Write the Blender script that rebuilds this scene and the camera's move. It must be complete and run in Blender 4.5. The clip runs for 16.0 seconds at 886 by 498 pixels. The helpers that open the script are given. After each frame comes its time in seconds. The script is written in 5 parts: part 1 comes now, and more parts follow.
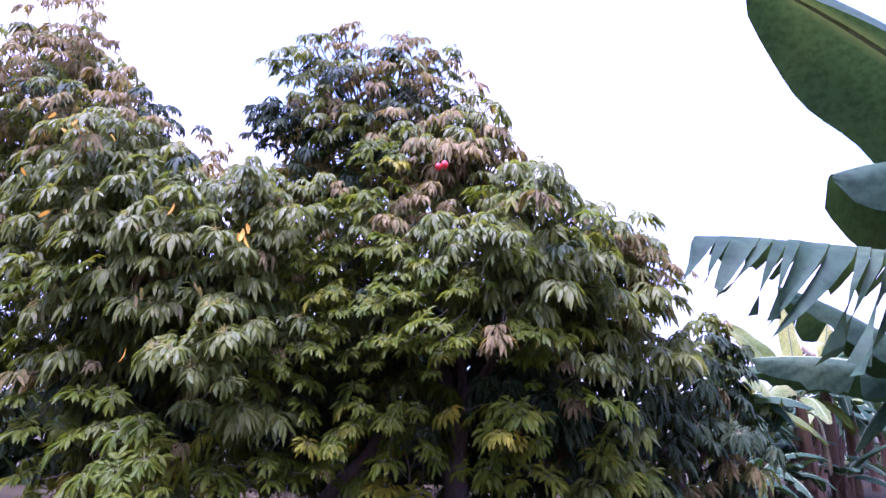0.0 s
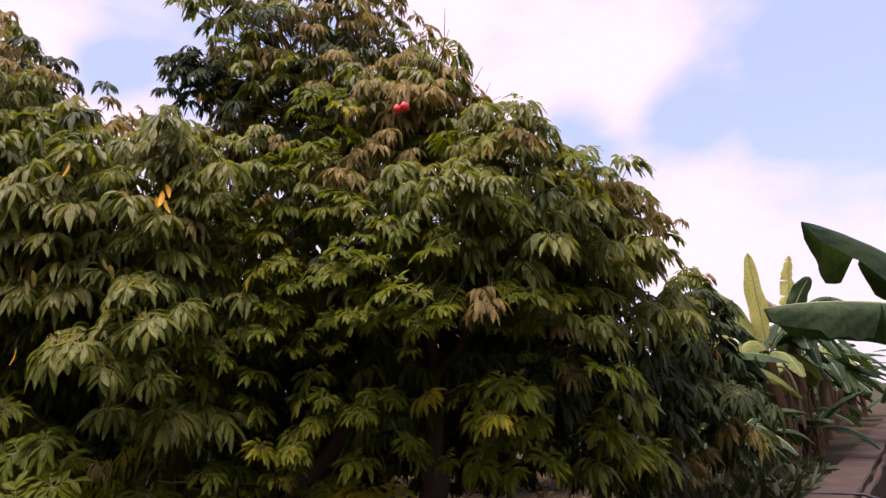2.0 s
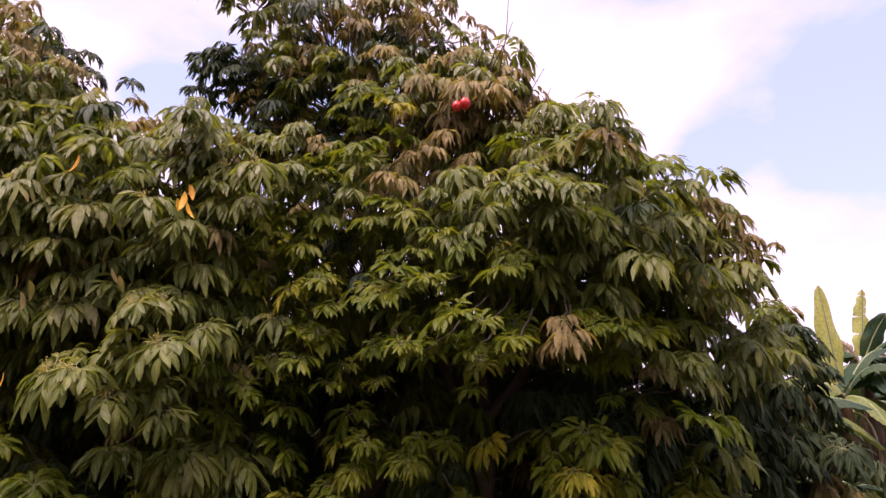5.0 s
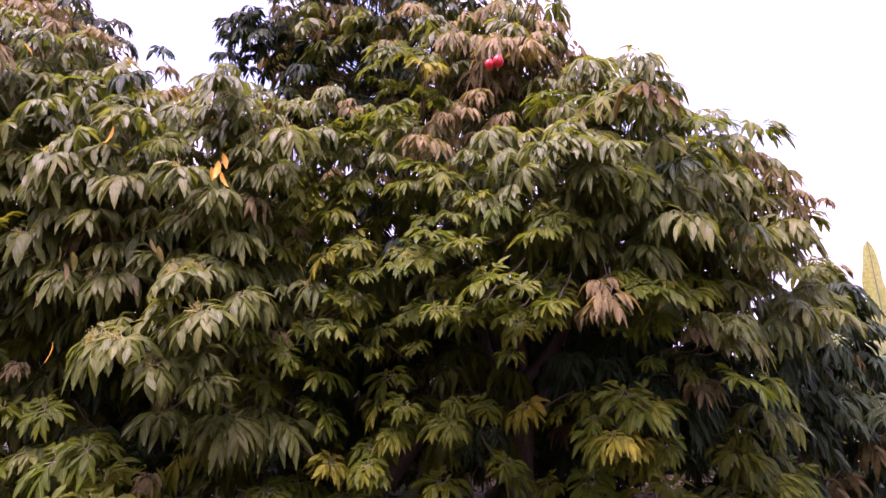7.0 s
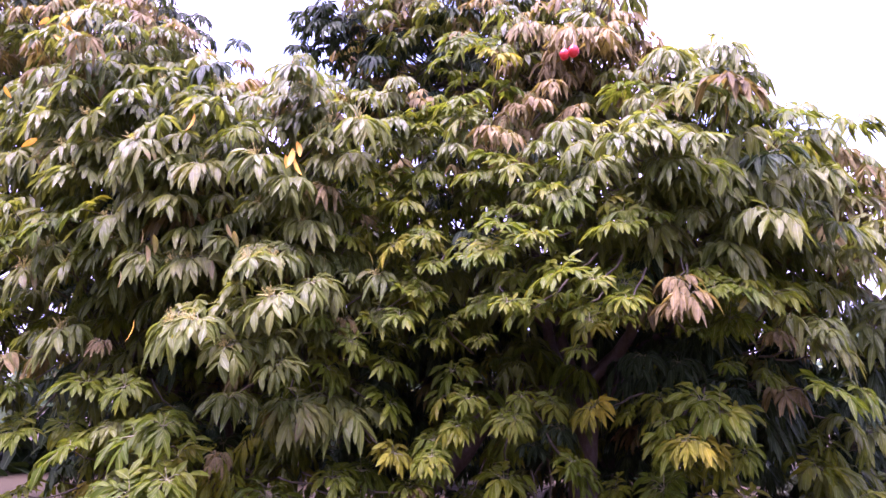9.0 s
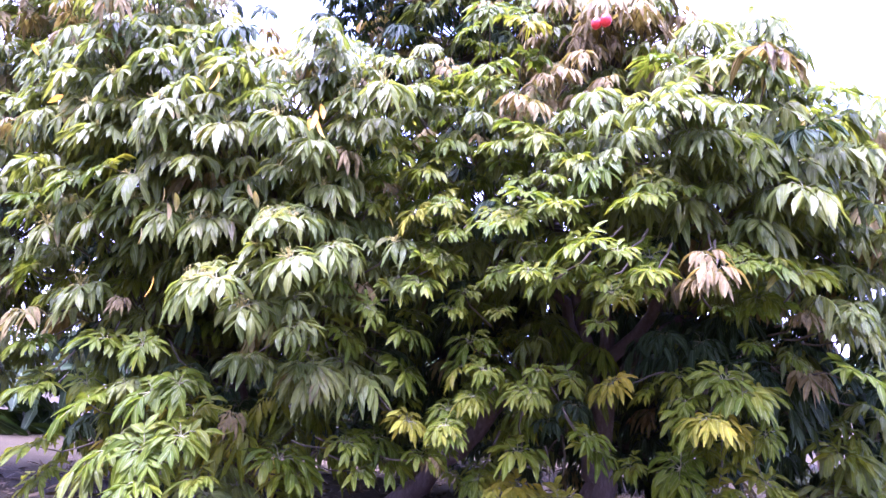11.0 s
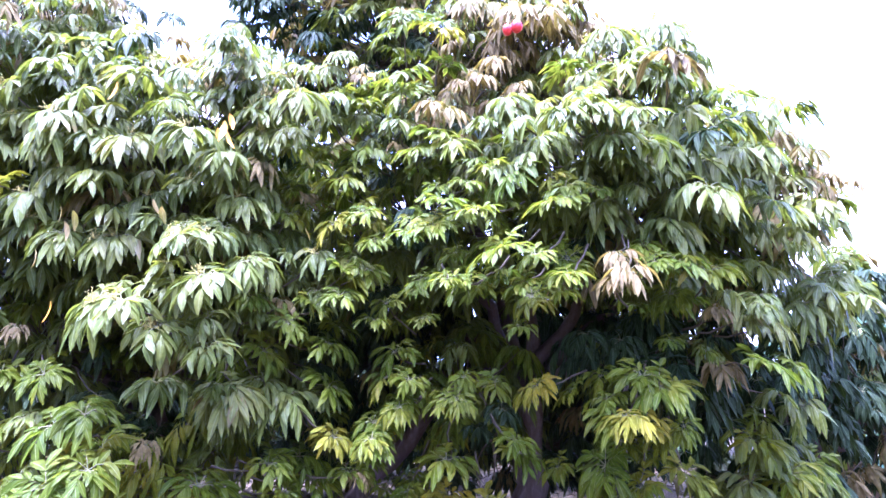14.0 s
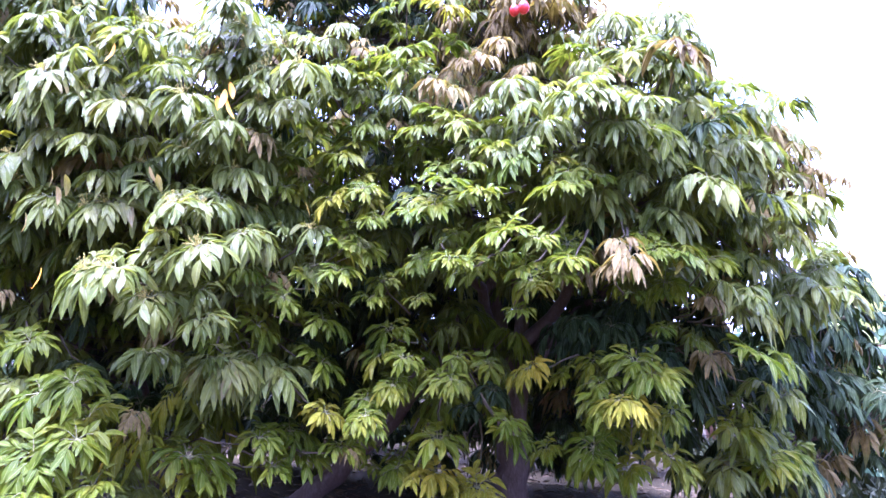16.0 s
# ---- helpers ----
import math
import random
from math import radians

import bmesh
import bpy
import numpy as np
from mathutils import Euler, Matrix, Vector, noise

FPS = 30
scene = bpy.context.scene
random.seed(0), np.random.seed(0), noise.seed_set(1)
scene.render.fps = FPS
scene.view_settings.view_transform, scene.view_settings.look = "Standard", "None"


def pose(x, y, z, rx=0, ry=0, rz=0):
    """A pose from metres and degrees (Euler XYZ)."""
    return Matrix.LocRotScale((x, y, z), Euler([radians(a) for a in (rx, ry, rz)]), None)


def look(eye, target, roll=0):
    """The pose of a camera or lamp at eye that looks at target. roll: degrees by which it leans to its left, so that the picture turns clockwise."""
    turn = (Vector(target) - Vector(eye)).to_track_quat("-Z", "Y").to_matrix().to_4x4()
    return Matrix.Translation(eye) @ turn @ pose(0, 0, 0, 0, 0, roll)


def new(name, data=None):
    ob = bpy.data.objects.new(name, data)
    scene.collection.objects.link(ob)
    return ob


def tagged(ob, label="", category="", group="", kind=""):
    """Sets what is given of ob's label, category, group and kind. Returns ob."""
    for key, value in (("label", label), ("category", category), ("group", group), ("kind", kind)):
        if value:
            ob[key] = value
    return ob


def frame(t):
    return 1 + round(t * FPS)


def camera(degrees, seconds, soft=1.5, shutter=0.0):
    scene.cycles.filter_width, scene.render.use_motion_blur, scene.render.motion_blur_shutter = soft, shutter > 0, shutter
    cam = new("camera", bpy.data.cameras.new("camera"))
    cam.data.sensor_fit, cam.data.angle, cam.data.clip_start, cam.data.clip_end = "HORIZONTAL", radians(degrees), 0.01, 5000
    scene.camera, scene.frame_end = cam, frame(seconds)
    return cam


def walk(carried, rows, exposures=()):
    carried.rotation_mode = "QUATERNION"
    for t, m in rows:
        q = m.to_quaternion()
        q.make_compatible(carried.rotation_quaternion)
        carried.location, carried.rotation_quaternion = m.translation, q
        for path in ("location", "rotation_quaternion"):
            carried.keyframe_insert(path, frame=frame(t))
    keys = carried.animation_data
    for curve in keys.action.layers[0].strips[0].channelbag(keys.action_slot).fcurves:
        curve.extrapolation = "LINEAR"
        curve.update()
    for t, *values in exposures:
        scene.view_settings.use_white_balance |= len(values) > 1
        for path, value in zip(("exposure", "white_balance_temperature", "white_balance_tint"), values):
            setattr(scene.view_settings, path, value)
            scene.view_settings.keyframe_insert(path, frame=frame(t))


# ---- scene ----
cam = camera(69.7, 16.0)
PATH = [
    (0, (1.557, 0.947, 1.513), (1.124, 2.827, 2.038), 1.8),
    (0.5, (1.385, 1.214, 1.505), (0.998, 3.129, 1.935), -1.2),
    (1, (1.325, 1.5, 1.527), (0.866, 3.366, 2.081), 1.2),
    (1.5, (1.209, 1.802, 1.527), (0.827, 3.716, 1.962), -1.0),
    (2, (0.987, 2.018, 1.531), (0.75, 3.946, 2.007), -3.0),
    (2.5, (0.853, 2.248, 1.6), (0.696, 4.176, 2.106), -3.6),
    (3, (0.82, 2.474, 1.637), (0.523, 4.36, 2.235), -2.3),
    (3.5, (0.706, 2.682, 1.621), (0.389, 4.583, 2.156), -1.2),
    (3.7, (0.65, 2.749, 1.603), (0.35, 4.642, 2.175), -1.4),
    (5.8, (0.523, 2.911, 1.762), (0.197, 4.818, 2.267), -0.0),
    (6, (0.524, 2.926, 1.756), (0.191, 4.838, 2.239), 0.5),
    (6.5, (0.503, 2.935, 1.749), (0.127, 4.845, 2.208), 0.0),
    (7, (0.501, 2.939, 1.752), (0.087, 4.845, 2.192), -1.3),
    (7.5, (0.495, 2.958, 1.743), (0.1, 4.857, 2.229), 0.3),
    (8, (0.462, 2.945, 1.755), (-0.013, 4.835, 2.206), 0.7),
    (8.5, (0.433, 2.994, 1.753), (-0.088, 4.873, 2.196), 0.7),
    (8.7, (0.421, 2.975, 1.74), (-0.147, 4.841, 2.182), 0.6),
    (10.8, (0.387, 3.074, 1.591), (-0.246, 4.926, 2.002), 3.4),
    (11, (0.37, 3.068, 1.586), (-0.28, 4.919, 1.978), 3.8),
    (11.5, (0.333, 3.072, 1.57), (-0.345, 4.924, 1.905), 3.3),
    (12, (0.389, 3.09, 1.588), (-0.223, 4.963, 1.933), 3.7),
    (12.5, (0.417, 3.052, 1.596), (-0.191, 4.919, 1.977), 2.8),
    (13, (0.428, 3.08, 1.603), (-0.139, 4.966, 1.95), 2.8),
    (13.5, (0.44, 3.118, 1.597), (-0.056, 5.021, 1.959), 2.7),
    (14, (0.449, 3.143, 1.62), (0.001, 5.047, 2.037), 0.3),
    (14.5, (0.426, 3.147, 1.64), (-0.007, 5.057, 2.045), -1.1),
    (15, (0.44, 3.136, 1.67), (0.005, 5.049, 2.055), -0.3),
    (15.5, (0.441, 3.142, 1.687), (0.013, 5.061, 2.054), 1.6),
    (16, (0.269, 3.115, 1.625), (-0.103, 5.048, 1.98), 2.1),
]
EXPOSURES = [(0.0, 1.15, 4650, 63), (0.5, 0.6, 5000, 59), (1.0, 0.25, 5700, 49), (1.5, 0.03, 6100, 43), (2.0, 0.0, 6500, 38), (3.5, 0.0, 6750, 38), (6.0, 0.55, 6000, 63), (7.0, 0.87, 5750, 75),
             (8.5, 1.52, 5350, 82), (11.0, 2.56, 4650, 66), (12.5, 2.97, 4300, 58), (14.0, 2.76, 4400, 50), (16.0, 2.55, 4500, 52)]
walk(cam, [(t, look(eye, target, roll)) for t, eye, target, roll in PATH], EXPOSURES)

# ---------------------------------------------------------------- light
SUN_AZ, SUN_EL = radians(-150), radians(77)        # high behind the camera, a little to the left, through thin cloud
world = bpy.data.worlds.new("sky")
scene.world = world
world.use_nodes = True
wt = world.node_tree
wt.nodes.clear()


def nd(tree, kind, **props):
    n = tree.nodes.new(kind)
    for k, v in props.items():
        if k in ("noise_dimensions", "data_type", "blend_type", "operation", "sky_type", "sun_disc", "sun_elevation",
                 "sun_rotation", "air_density", "dust_density", "ozone_density", "distribution", "clamp_factor"):
            setattr(n, k, v)
        else:
            n.inputs[k.replace("_", " ")].default_value = v
    return n


def ramp(tree, stops, interp="LINEAR"):
    n = tree.nodes.new("ShaderNodeValToRGB")
    n.color_ramp.interpolation = interp
    while len(n.color_ramp.elements) < len(stops):
        n.color_ramp.elements.new(0.5)
    for e, (p, c) in zip(n.color_ramp.elements, stops):
        e.position, e.color = p, (*c, 1.0)
    return n


def link(tree, a, b):
    tree.links.new(a, b)


sky = nd(wt, "ShaderNodeTexSky", sky_type="NISHITA", sun_disc=False, sun_elevation=SUN_EL, sun_rotation=SUN_AZ,
         air_density=1.0, dust_density=2.0)
coord = nd(wt, "ShaderNodeTexCoord")
stretch = nd(wt, "ShaderNodeMapping")
stretch.inputs["Scale"].default_value = (1.0, 1.0, 2.0)
stretch.inputs["Location"].default_value = (0.35, 0.1, 0.2)
puffs = nd(wt, "ShaderNodeTexNoise", Scale=1.9, Detail=7.0, Roughness=0.52)
cover = ramp(wt, [(0.39, (0, 0, 0)), (0.57, (1, 1, 1))])
blue = nd(wt, "ShaderNodeMix", data_type="RGBA")
scale_sky = nd(wt, "ShaderNodeVectorMath", operation="SCALE", Scale=0.13)
haze = nd(wt, "ShaderNodeVectorMath", operation="ADD")
haze.inputs[1].default_value = (0.33, 0.42, 0.52)
link(wt, coord.outputs["Generated"], stretch.inputs["Vector"])
link(wt, stretch.outputs["Vector"], puffs.inputs["Vector"])
bank = puffs.outputs["Fac"]
# (direction, spread, gain): cloud banks ahead and the clear bands between them
for way_, spread_, gain_ in (((0.17, 0.86, 0.48), 0.20, 0.14), ((0.30, 0.92, 0.23), 0.22, 0.17), ((0.44, 0.87, 0.20), 0.18, 0.12), ((-0.59, 0.66, 0.47), 0.13, 0.12), ((-0.52, 0.75, 0.40), 0.10, 0.12),
                             ((0.09, 0.91, 0.40), 0.11, -0.16), ((0.25, 0.885, 0.39), 0.10, -0.20), ((0.40, 0.83, 0.38), 0.12, -0.20), ((0.47, 0.79, 0.40), 0.14, -0.12), ((-0.53, 0.71, 0.46), 0.07, -0.18), ((-0.25, 0.80, 0.55), 0.14, -0.12)):
    off_ = nd(wt, "ShaderNodeVectorMath", operation="DISTANCE")
    link(wt, coord.outputs["Generated"], off_.inputs[0])
    off_.inputs[1].default_value = way_
    fall_ = nd(wt, "ShaderNodeMapRange")
    fall_.interpolation_type = "SMOOTHSTEP"
    for k_, v_ in (("From Min", 0.0), ("From Max", spread_), ("To Min", gain_), ("To Max", 0.0)):
        fall_.inputs[k_].default_value = v_
    link(wt, off_.outputs["Value"], fall_.inputs["Value"])
    sum_ = nd(wt, "ShaderNodeMath", operation="ADD")
    link(wt, bank, sum_.inputs[0])
    link(wt, fall_.outputs["Result"], sum_.inputs[1])
    bank = sum_.outputs[0]
link(wt, bank, cover.inputs["Fac"])
link(wt, sky.outputs["Color"], scale_sky.inputs[0])
link(wt, scale_sky.outputs["Vector"], haze.inputs[0])
link(wt, cover.outputs["Color"], blue.inputs["Factor"])
link(wt, haze.outputs["Vector"], blue.inputs["A"])
blue.inputs["B"].default_value = (1.08, 1.0, 1.07, 1)
back = nd(wt, "ShaderNodeBackground", Strength=1.0)
link(wt, blue.outputs["Result"], back.inputs["Color"])
wout = nd(wt, "ShaderNodeOutputWorld")
link(wt, back.outputs["Background"], wout.inputs["Surface"])

sun = new("sun", bpy.data.lights.new("sun", "SUN"))
sun.data.energy, sun.data.angle, sun.data.color = 7.4, radians(42), (1.0, 0.93, 0.84)
sun.matrix_world = look((60 * math.sin(SUN_AZ) * math.cos(SUN_EL), 60 * math.cos(SUN_AZ) * math.cos(SUN_EL), 60 * math.sin(SUN_EL)), (0, 0, 0))


# ---------------------------------------------------------------- materials
def material(name):
    m = bpy.data.materials.new(name)
    m.use_nodes = True
    t = m.node_tree
    t.nodes.clear()
    out = nd(t, "ShaderNodeOutputMaterial")
    bsdf = nd(t, "ShaderNodeBsdfPrincipled")
    link(t, bsdf.outputs["BSDF"], out.inputs["Surface"])
    return m, t, bsdf, out


def leaf_material(name, stops, rib, rough=0.45, glow=0.24, vein=0.35, spec=0.30):
    """A leaf: colour by leaf, a paler midrib, fine side veins, blotches, and light that shines through."""
    m, t, bsdf, out = material(name)
    geo, info, uv = nd(t, "ShaderNodeNewGeometry"), nd(t, "ShaderNodeObjectInfo"), nd(t, "ShaderNodeUVMap")
    # tone by shoot, with a little change from leaf to leaf
    tc = nd(t, "ShaderNodeTexCoord")
    far = nd(t, "ShaderNodeMath", operation="MULTIPLY")
    far.inputs[1].default_value = 57.0
    link(t, info.outputs["Random"], far.inputs[0])
    shift = nd(t, "ShaderNodeVectorMath", operation="ADD")
    link(t, tc.outputs["Object"], shift.inputs[0])
    link(t, far.outputs[0], shift.inputs[1])
    patch = nd(t, "ShaderNodeTexNoise", Scale=1.6, Detail=1.0)
    link(t, shift.outputs["Vector"], patch.inputs["Vector"])
    wide = nd(t, "ShaderNodeMapRange")
    wide.inputs["From Min"].default_value, wide.inputs["From Max"].default_value = 0.30, 0.70
    wide.inputs["To Min"].default_value, wide.inputs["To Max"].default_value = -0.10, 0.655
    link(t, patch.outputs["Fac"], wide.inputs["Value"])
    add = nd(t, "ShaderNodeMath", operation="MULTIPLY_ADD")
    add.inputs[1].default_value = 0.32
    link(t, geo.outputs["Random Per Island"], add.inputs[0])
    link(t, wide.outputs["Result"], add.inputs[2])
    tone = ramp(t, stops)
    link(t, add.outputs[0], tone.inputs["Fac"])
    # blotches
    spots = nd(t, "ShaderNodeTexNoise", Scale=22.0, Detail=4.0, Roughness=0.6)
    link(t, tc.outputs["Object"], spots.inputs["Vector"])
    spot_ramp = ramp(t, [(0.35, (0.72, 0.72, 0.68)), (0.6, (1.12, 1.1, 1.0))])
    link(t, spots.outputs["Fac"], spot_ramp.inputs["Fac"])
    mul = nd(t, "ShaderNodeMix", data_type="RGBA", blend_type="MULTIPLY")
    mul.inputs["Factor"].default_value = 1.0
    link(t, tone.outputs["Color"], mul.inputs["A"])
    link(t, spot_ramp.outputs["Color"], mul.inputs["B"])
    # midrib and side veins from the leaf's own coordinates
    sep = nd(t, "ShaderNodeSeparateXYZ")
    link(t, uv.outputs["UV"], sep.inputs[0])
    off = nd(t, "ShaderNodeMath", operation="SUBTRACT")
    off.inputs[1].default_value = 0.5
    ab = nd(t, "ShaderNodeMath", operation="ABSOLUTE")
    link(t, sep.outputs["X"], off.inputs[0])
    link(t, off.outputs[0], ab.inputs[0])
    ribr = ramp(t, [(0.02, (1, 1, 1)), (0.07, (0, 0, 0))])
    link(t, ab.outputs[0], ribr.inputs["Fac"])
    ribmix = nd(t, "ShaderNodeMix", data_type="RGBA")
    fac = nd(t, "ShaderNodeMath", operation="MULTIPLY")
    fac.inputs[1].default_value = 0.55
    link(t, ribr.outputs["Color"], fac.inputs[0])
    link(t, fac.outputs[0], ribmix.inputs["Factor"])
    link(t, mul.outputs["Result"], ribmix.inputs["A"])
    ribmix.inputs["B"].default_value = (*rib, 1)
    link(t, ribmix.outputs["Result"], bsdf.inputs["Base Color"])
    rr = nd(t, "ShaderNodeMapRange")
    rr.inputs["To Min"].default_value, rr.inputs["To Max"].default_value = rough - 0.08, rough + 0.10
    link(t, spots.outputs["Fac"], rr.inputs["Value"])
    link(t, rr.outputs["Result"], bsdf.inputs["Roughness"])
    bsdf.inputs["Specular IOR Level"].default_value = spec
    bsdf.inputs["Specular Tint"].default_value = (1.0, 0.97, 0.86, 1)      # the waxy yellowish sheen of the blade
    # side veins as relief
    slant = nd(t, "ShaderNodeMath", operation="MULTIPLY_ADD")
    slant.inputs[1].default_value = -0.5
    link(t, ab.outputs[0], slant.inputs[0])
    link(t, sep.outputs["Y"], slant.inputs[2])
    wave = nd(t, "ShaderNodeMath", operation="SINE")
    k = nd(t, "ShaderNodeMath", operation="MULTIPLY")
    k.inputs[1].default_value = 60.0
    link(t, slant.outputs[0], k.inputs[0])
    link(t, k.outputs[0], wave.inputs[0])
    bump = nd(t, "ShaderNodeBump", Strength=vein, Distance=0.002)
    link(t, wave.outputs[0], bump.inputs["Height"])
    link(t, bump.outputs["Normal"], bsdf.inputs["Normal"])
    # light through the blade
    tr = nd(t, "ShaderNodeBsdfTranslucent")
    warm = nd(t, "ShaderNodeMix", data_type="RGBA", blend_type="MULTIPLY")
    warm.inputs["Factor"].default_value = 1.0
    warm.inputs["B"].default_value = (1.5, 1.45, 0.5, 1)
    link(t, ribmix.outputs["Result"], warm.inputs["A"])
    link(t, warm.outputs["Result"], tr.inputs["Color"])
    mix = nd(t, "ShaderNodeMixShader")
    mix.inputs[0].default_value = glow
    link(t, bsdf.outputs["BSDF"], mix.inputs[1])
    link(t, tr.outputs["BSDF"], mix.inputs[2])
    link(t, mix.outputs["Shader"], out.inputs["Surface"])
    return m


def rough_material(name, stops, scale, rough=0.85, relief=0.6, size=0.02, streak=(1, 1, 1), fine=8.0):
    """A matt surface: colour by coarse and fine noise, with relief."""
    m, t, bsdf, out = material(name)
    tc, mp = nd(t, "ShaderNodeTexCoord"), nd(t, "ShaderNodeMapping")
    mp.inputs["Scale"].default_value = streak
    link(t, tc.outputs["Object"], mp.inputs["Vector"])
    a = nd(t, "ShaderNodeTexNoise", Scale=scale, Detail=6.0, Roughness=0.62)
    b = nd(t, "ShaderNodeTexNoise", Scale=scale * fine, Detail=5.0, Roughness=0.7)
    for n in (a, b):
        link(t, mp.outputs["Vector"], n.inputs["Vector"])
    mixn = nd(t, "ShaderNodeMix", data_type="FLOAT")
    mixn.inputs["Factor"].default_value = 0.45
    link(t, a.outputs["Fac"], mixn.inputs["A"])
    link(t, b.outputs["Fac"], mixn.inputs["B"])
    tone = ramp(t, stops)
    link(t, mixn.outputs["Result"], tone.inputs["Fac"])
    link(t, tone.outputs["Color"], bsdf.inputs["Base Color"])
    bsdf.inputs["Roughness"].default_value = rough
    bsdf.inputs["Specular IOR Level"].default_value = 0.25
    bump = nd(t, "ShaderNodeBump", Strength=relief, Distance=size)
    link(t, mixn.outputs["Result"], bump.inputs["Height"])
    link(t, bump.outputs["Normal"], bsdf.inputs["Normal"])
    return m


LEAF_GREEN = leaf_material("leaf_mature_green", [(0.0, (0.084, 0.112, 0.017)), (0.35, (0.116, 0.146, 0.021)), (0.7, (0.158, 0.176, 0.027)),
                                                 (0.93, (0.175, 0.180, 0.046)), (0.985, (0.20, 0.135, 0.055)), (1.0, (0.24, 0.14, 0.050))], (0.27, 0.29, 0.13), rough=0.37, glow=0.42, spec=0.26)
LEAF_FRESH = leaf_material("leaf_young_green", [(0.0, (0.068, 0.106, 0.004)), (0.5, (0.111, 0.142, 0.004)), (0.9, (0.170, 0.172, 0.005)),
                                                (1.0, (0.23, 0.20, 0.03))], (0.28, 0.30, 0.11), rough=0.38, glow=0.46, spec=0.15)
LEAF_YELLOW = leaf_material("leaf_yellowing", [(0.0, (0.15, 0.18, 0.012)), (0.5, (0.24, 0.225, 0.012)), (0.8, (0.34, 0.28, 0.012)),
                                               (1.0, (0.42, 0.32, 0.03))], (0.40, 0.38, 0.12), glow=0.4, spec=0.10)
# darker copy of the leaf green: the shade is put into the colour
LEAF_SHADED = leaf_material("leaf_shaded_green", [(0.0, (0.018, 0.034, 0.013)), (0.5, (0.029, 0.048, 0.016)), (0.9, (0.046, 0.064, 0.018)),
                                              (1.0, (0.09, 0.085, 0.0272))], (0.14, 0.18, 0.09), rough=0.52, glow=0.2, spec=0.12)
LEAF_DRY = leaf_material("leaf_withered_brown", [(0.0, (0.11, 0.084, 0.030)), (0.3, (0.19, 0.148, 0.052)), (0.55, (0.27, 0.212, 0.078)), (0.75, (0.14, 0.145, 0.034)),
                                                 (0.9, (0.28, 0.22, 0.10)), (1.0, (0.24, 0.135, 0.06))], (0.28, 0.21, 0.14), rough=0.62, glow=0.3, spec=0.12)
LEAF_ORANGE = leaf_material("leaf_dying_orange", [(0.0, (0.72, 0.33, 0.02)), (0.6, (0.78, 0.42, 0.03)), (1.0, (0.50, 0.17, 0.03))], (0.7, 0.42, 0.1), rough=0.5, glow=0.3)
STEM = rough_material("green_leaf_stalk", [(0.3, (0.13, 0.13, 0.045)), (0.7, (0.22, 0.20, 0.08))], 12, rough=0.6, relief=0.1)
BARK = rough_material("grey_brown_bark", [(0.25, (0.055, 0.040, 0.032)), (0.5, (0.12, 0.085, 0.065)), (0.75, (0.21, 0.165, 0.14))], 5.0, relief=0.9, size=0.03, streak=(1, 1, 0.35))
TWIG = rough_material("twig_bark", [(0.3, (0.055, 0.042, 0.022)), (0.7, (0.12, 0.095, 0.055))], 9.0, relief=0.5, size=0.01)
SOIL = rough_material("dry_brown_soil", [(0.25, (0.018, 0.013, 0.004)), (0.5, (0.036, 0.027, 0.009)), (0.8, (0.070, 0.053, 0.020))], 0.9, rough=0.95, relief=0.9, size=0.06, fine=14)
CONCRETE = rough_material("weathered_concrete", [(0.25, (0.020, 0.013, 0.009)), (0.5, (0.044, 0.030, 0.021)), (0.8, (0.090, 0.066, 0.048))], 2.2, rough=0.9, relief=0.5, size=0.02, fine=12)
LITTER = leaf_material("fallen_leaf_litter", [(0.0, (0.033, 0.022, 0.010)), (0.4, (0.070, 0.050, 0.024)), (0.75, (0.12, 0.090, 0.046)), (1.0, (0.20, 0.16, 0.09))], (0.3, 0.22, 0.16), rough=0.75, glow=0.05, spec=0.2)
BANANA = leaf_material("banana_leaf_green", [(0.0, (0.024, 0.052, 0.030)), (0.5, (0.036, 0.068, 0.036)), (1.0, (0.058, 0.090, 0.042))], (0.12, 0.15, 0.07), rough=0.58, glow=0.22, vein=0.5, spec=0.08)
# the leaf's own pale green, made yellower in colour to stand for backlight
BANANA_PALE = leaf_material("banana_leaf_pale", [(0.0, (0.14, 0.19, 0.06)), (0.5, (0.21, 0.25, 0.08)), (1.0, (0.32, 0.32, 0.12))], (0.36, 0.36, 0.17), rough=0.55, glow=0.45, vein=0.5, spec=0.2)
# brighter yellow copy of the banana leaf: backlight put into the colour
BANANA_BACKLIT = leaf_material("banana_leaf_backlit", [(0.0, (0.36, 0.38, 0.13)), (0.5, (0.44, 0.44, 0.16)), (1.0, (0.52, 0.48, 0.20))], (0.5, 0.48, 0.22), rough=0.55, glow=0.45, vein=0.5, spec=0.2)
BANANA_DRY = leaf_material("banana_leaf_dried", [(0.0, (0.13, 0.085, 0.055)), (0.5, (0.26, 0.18, 0.12)), (1.0, (0.42, 0.32, 0.22))], (0.35, 0.26, 0.17), rough=0.7, glow=0.15, spec=0.2)
BANANA_STEM = rough_material("banana_stem_sheaths", [(0.25, (0.055, 0.030, 0.014)), (0.5, (0.135, 0.072, 0.036)), (0.75, (0.20, 0.155, 0.075))], 3.0, rough=0.6, relief=0.4, streak=(2.5, 2.5, 0.4))
BANANA_STALK = rough_material("banana_green_stalk", [(0.3, (0.14, 0.18, 0.06)), (0.7, (0.30, 0.32, 0.15))], 5.0, rough=0.5, relief=0.15)
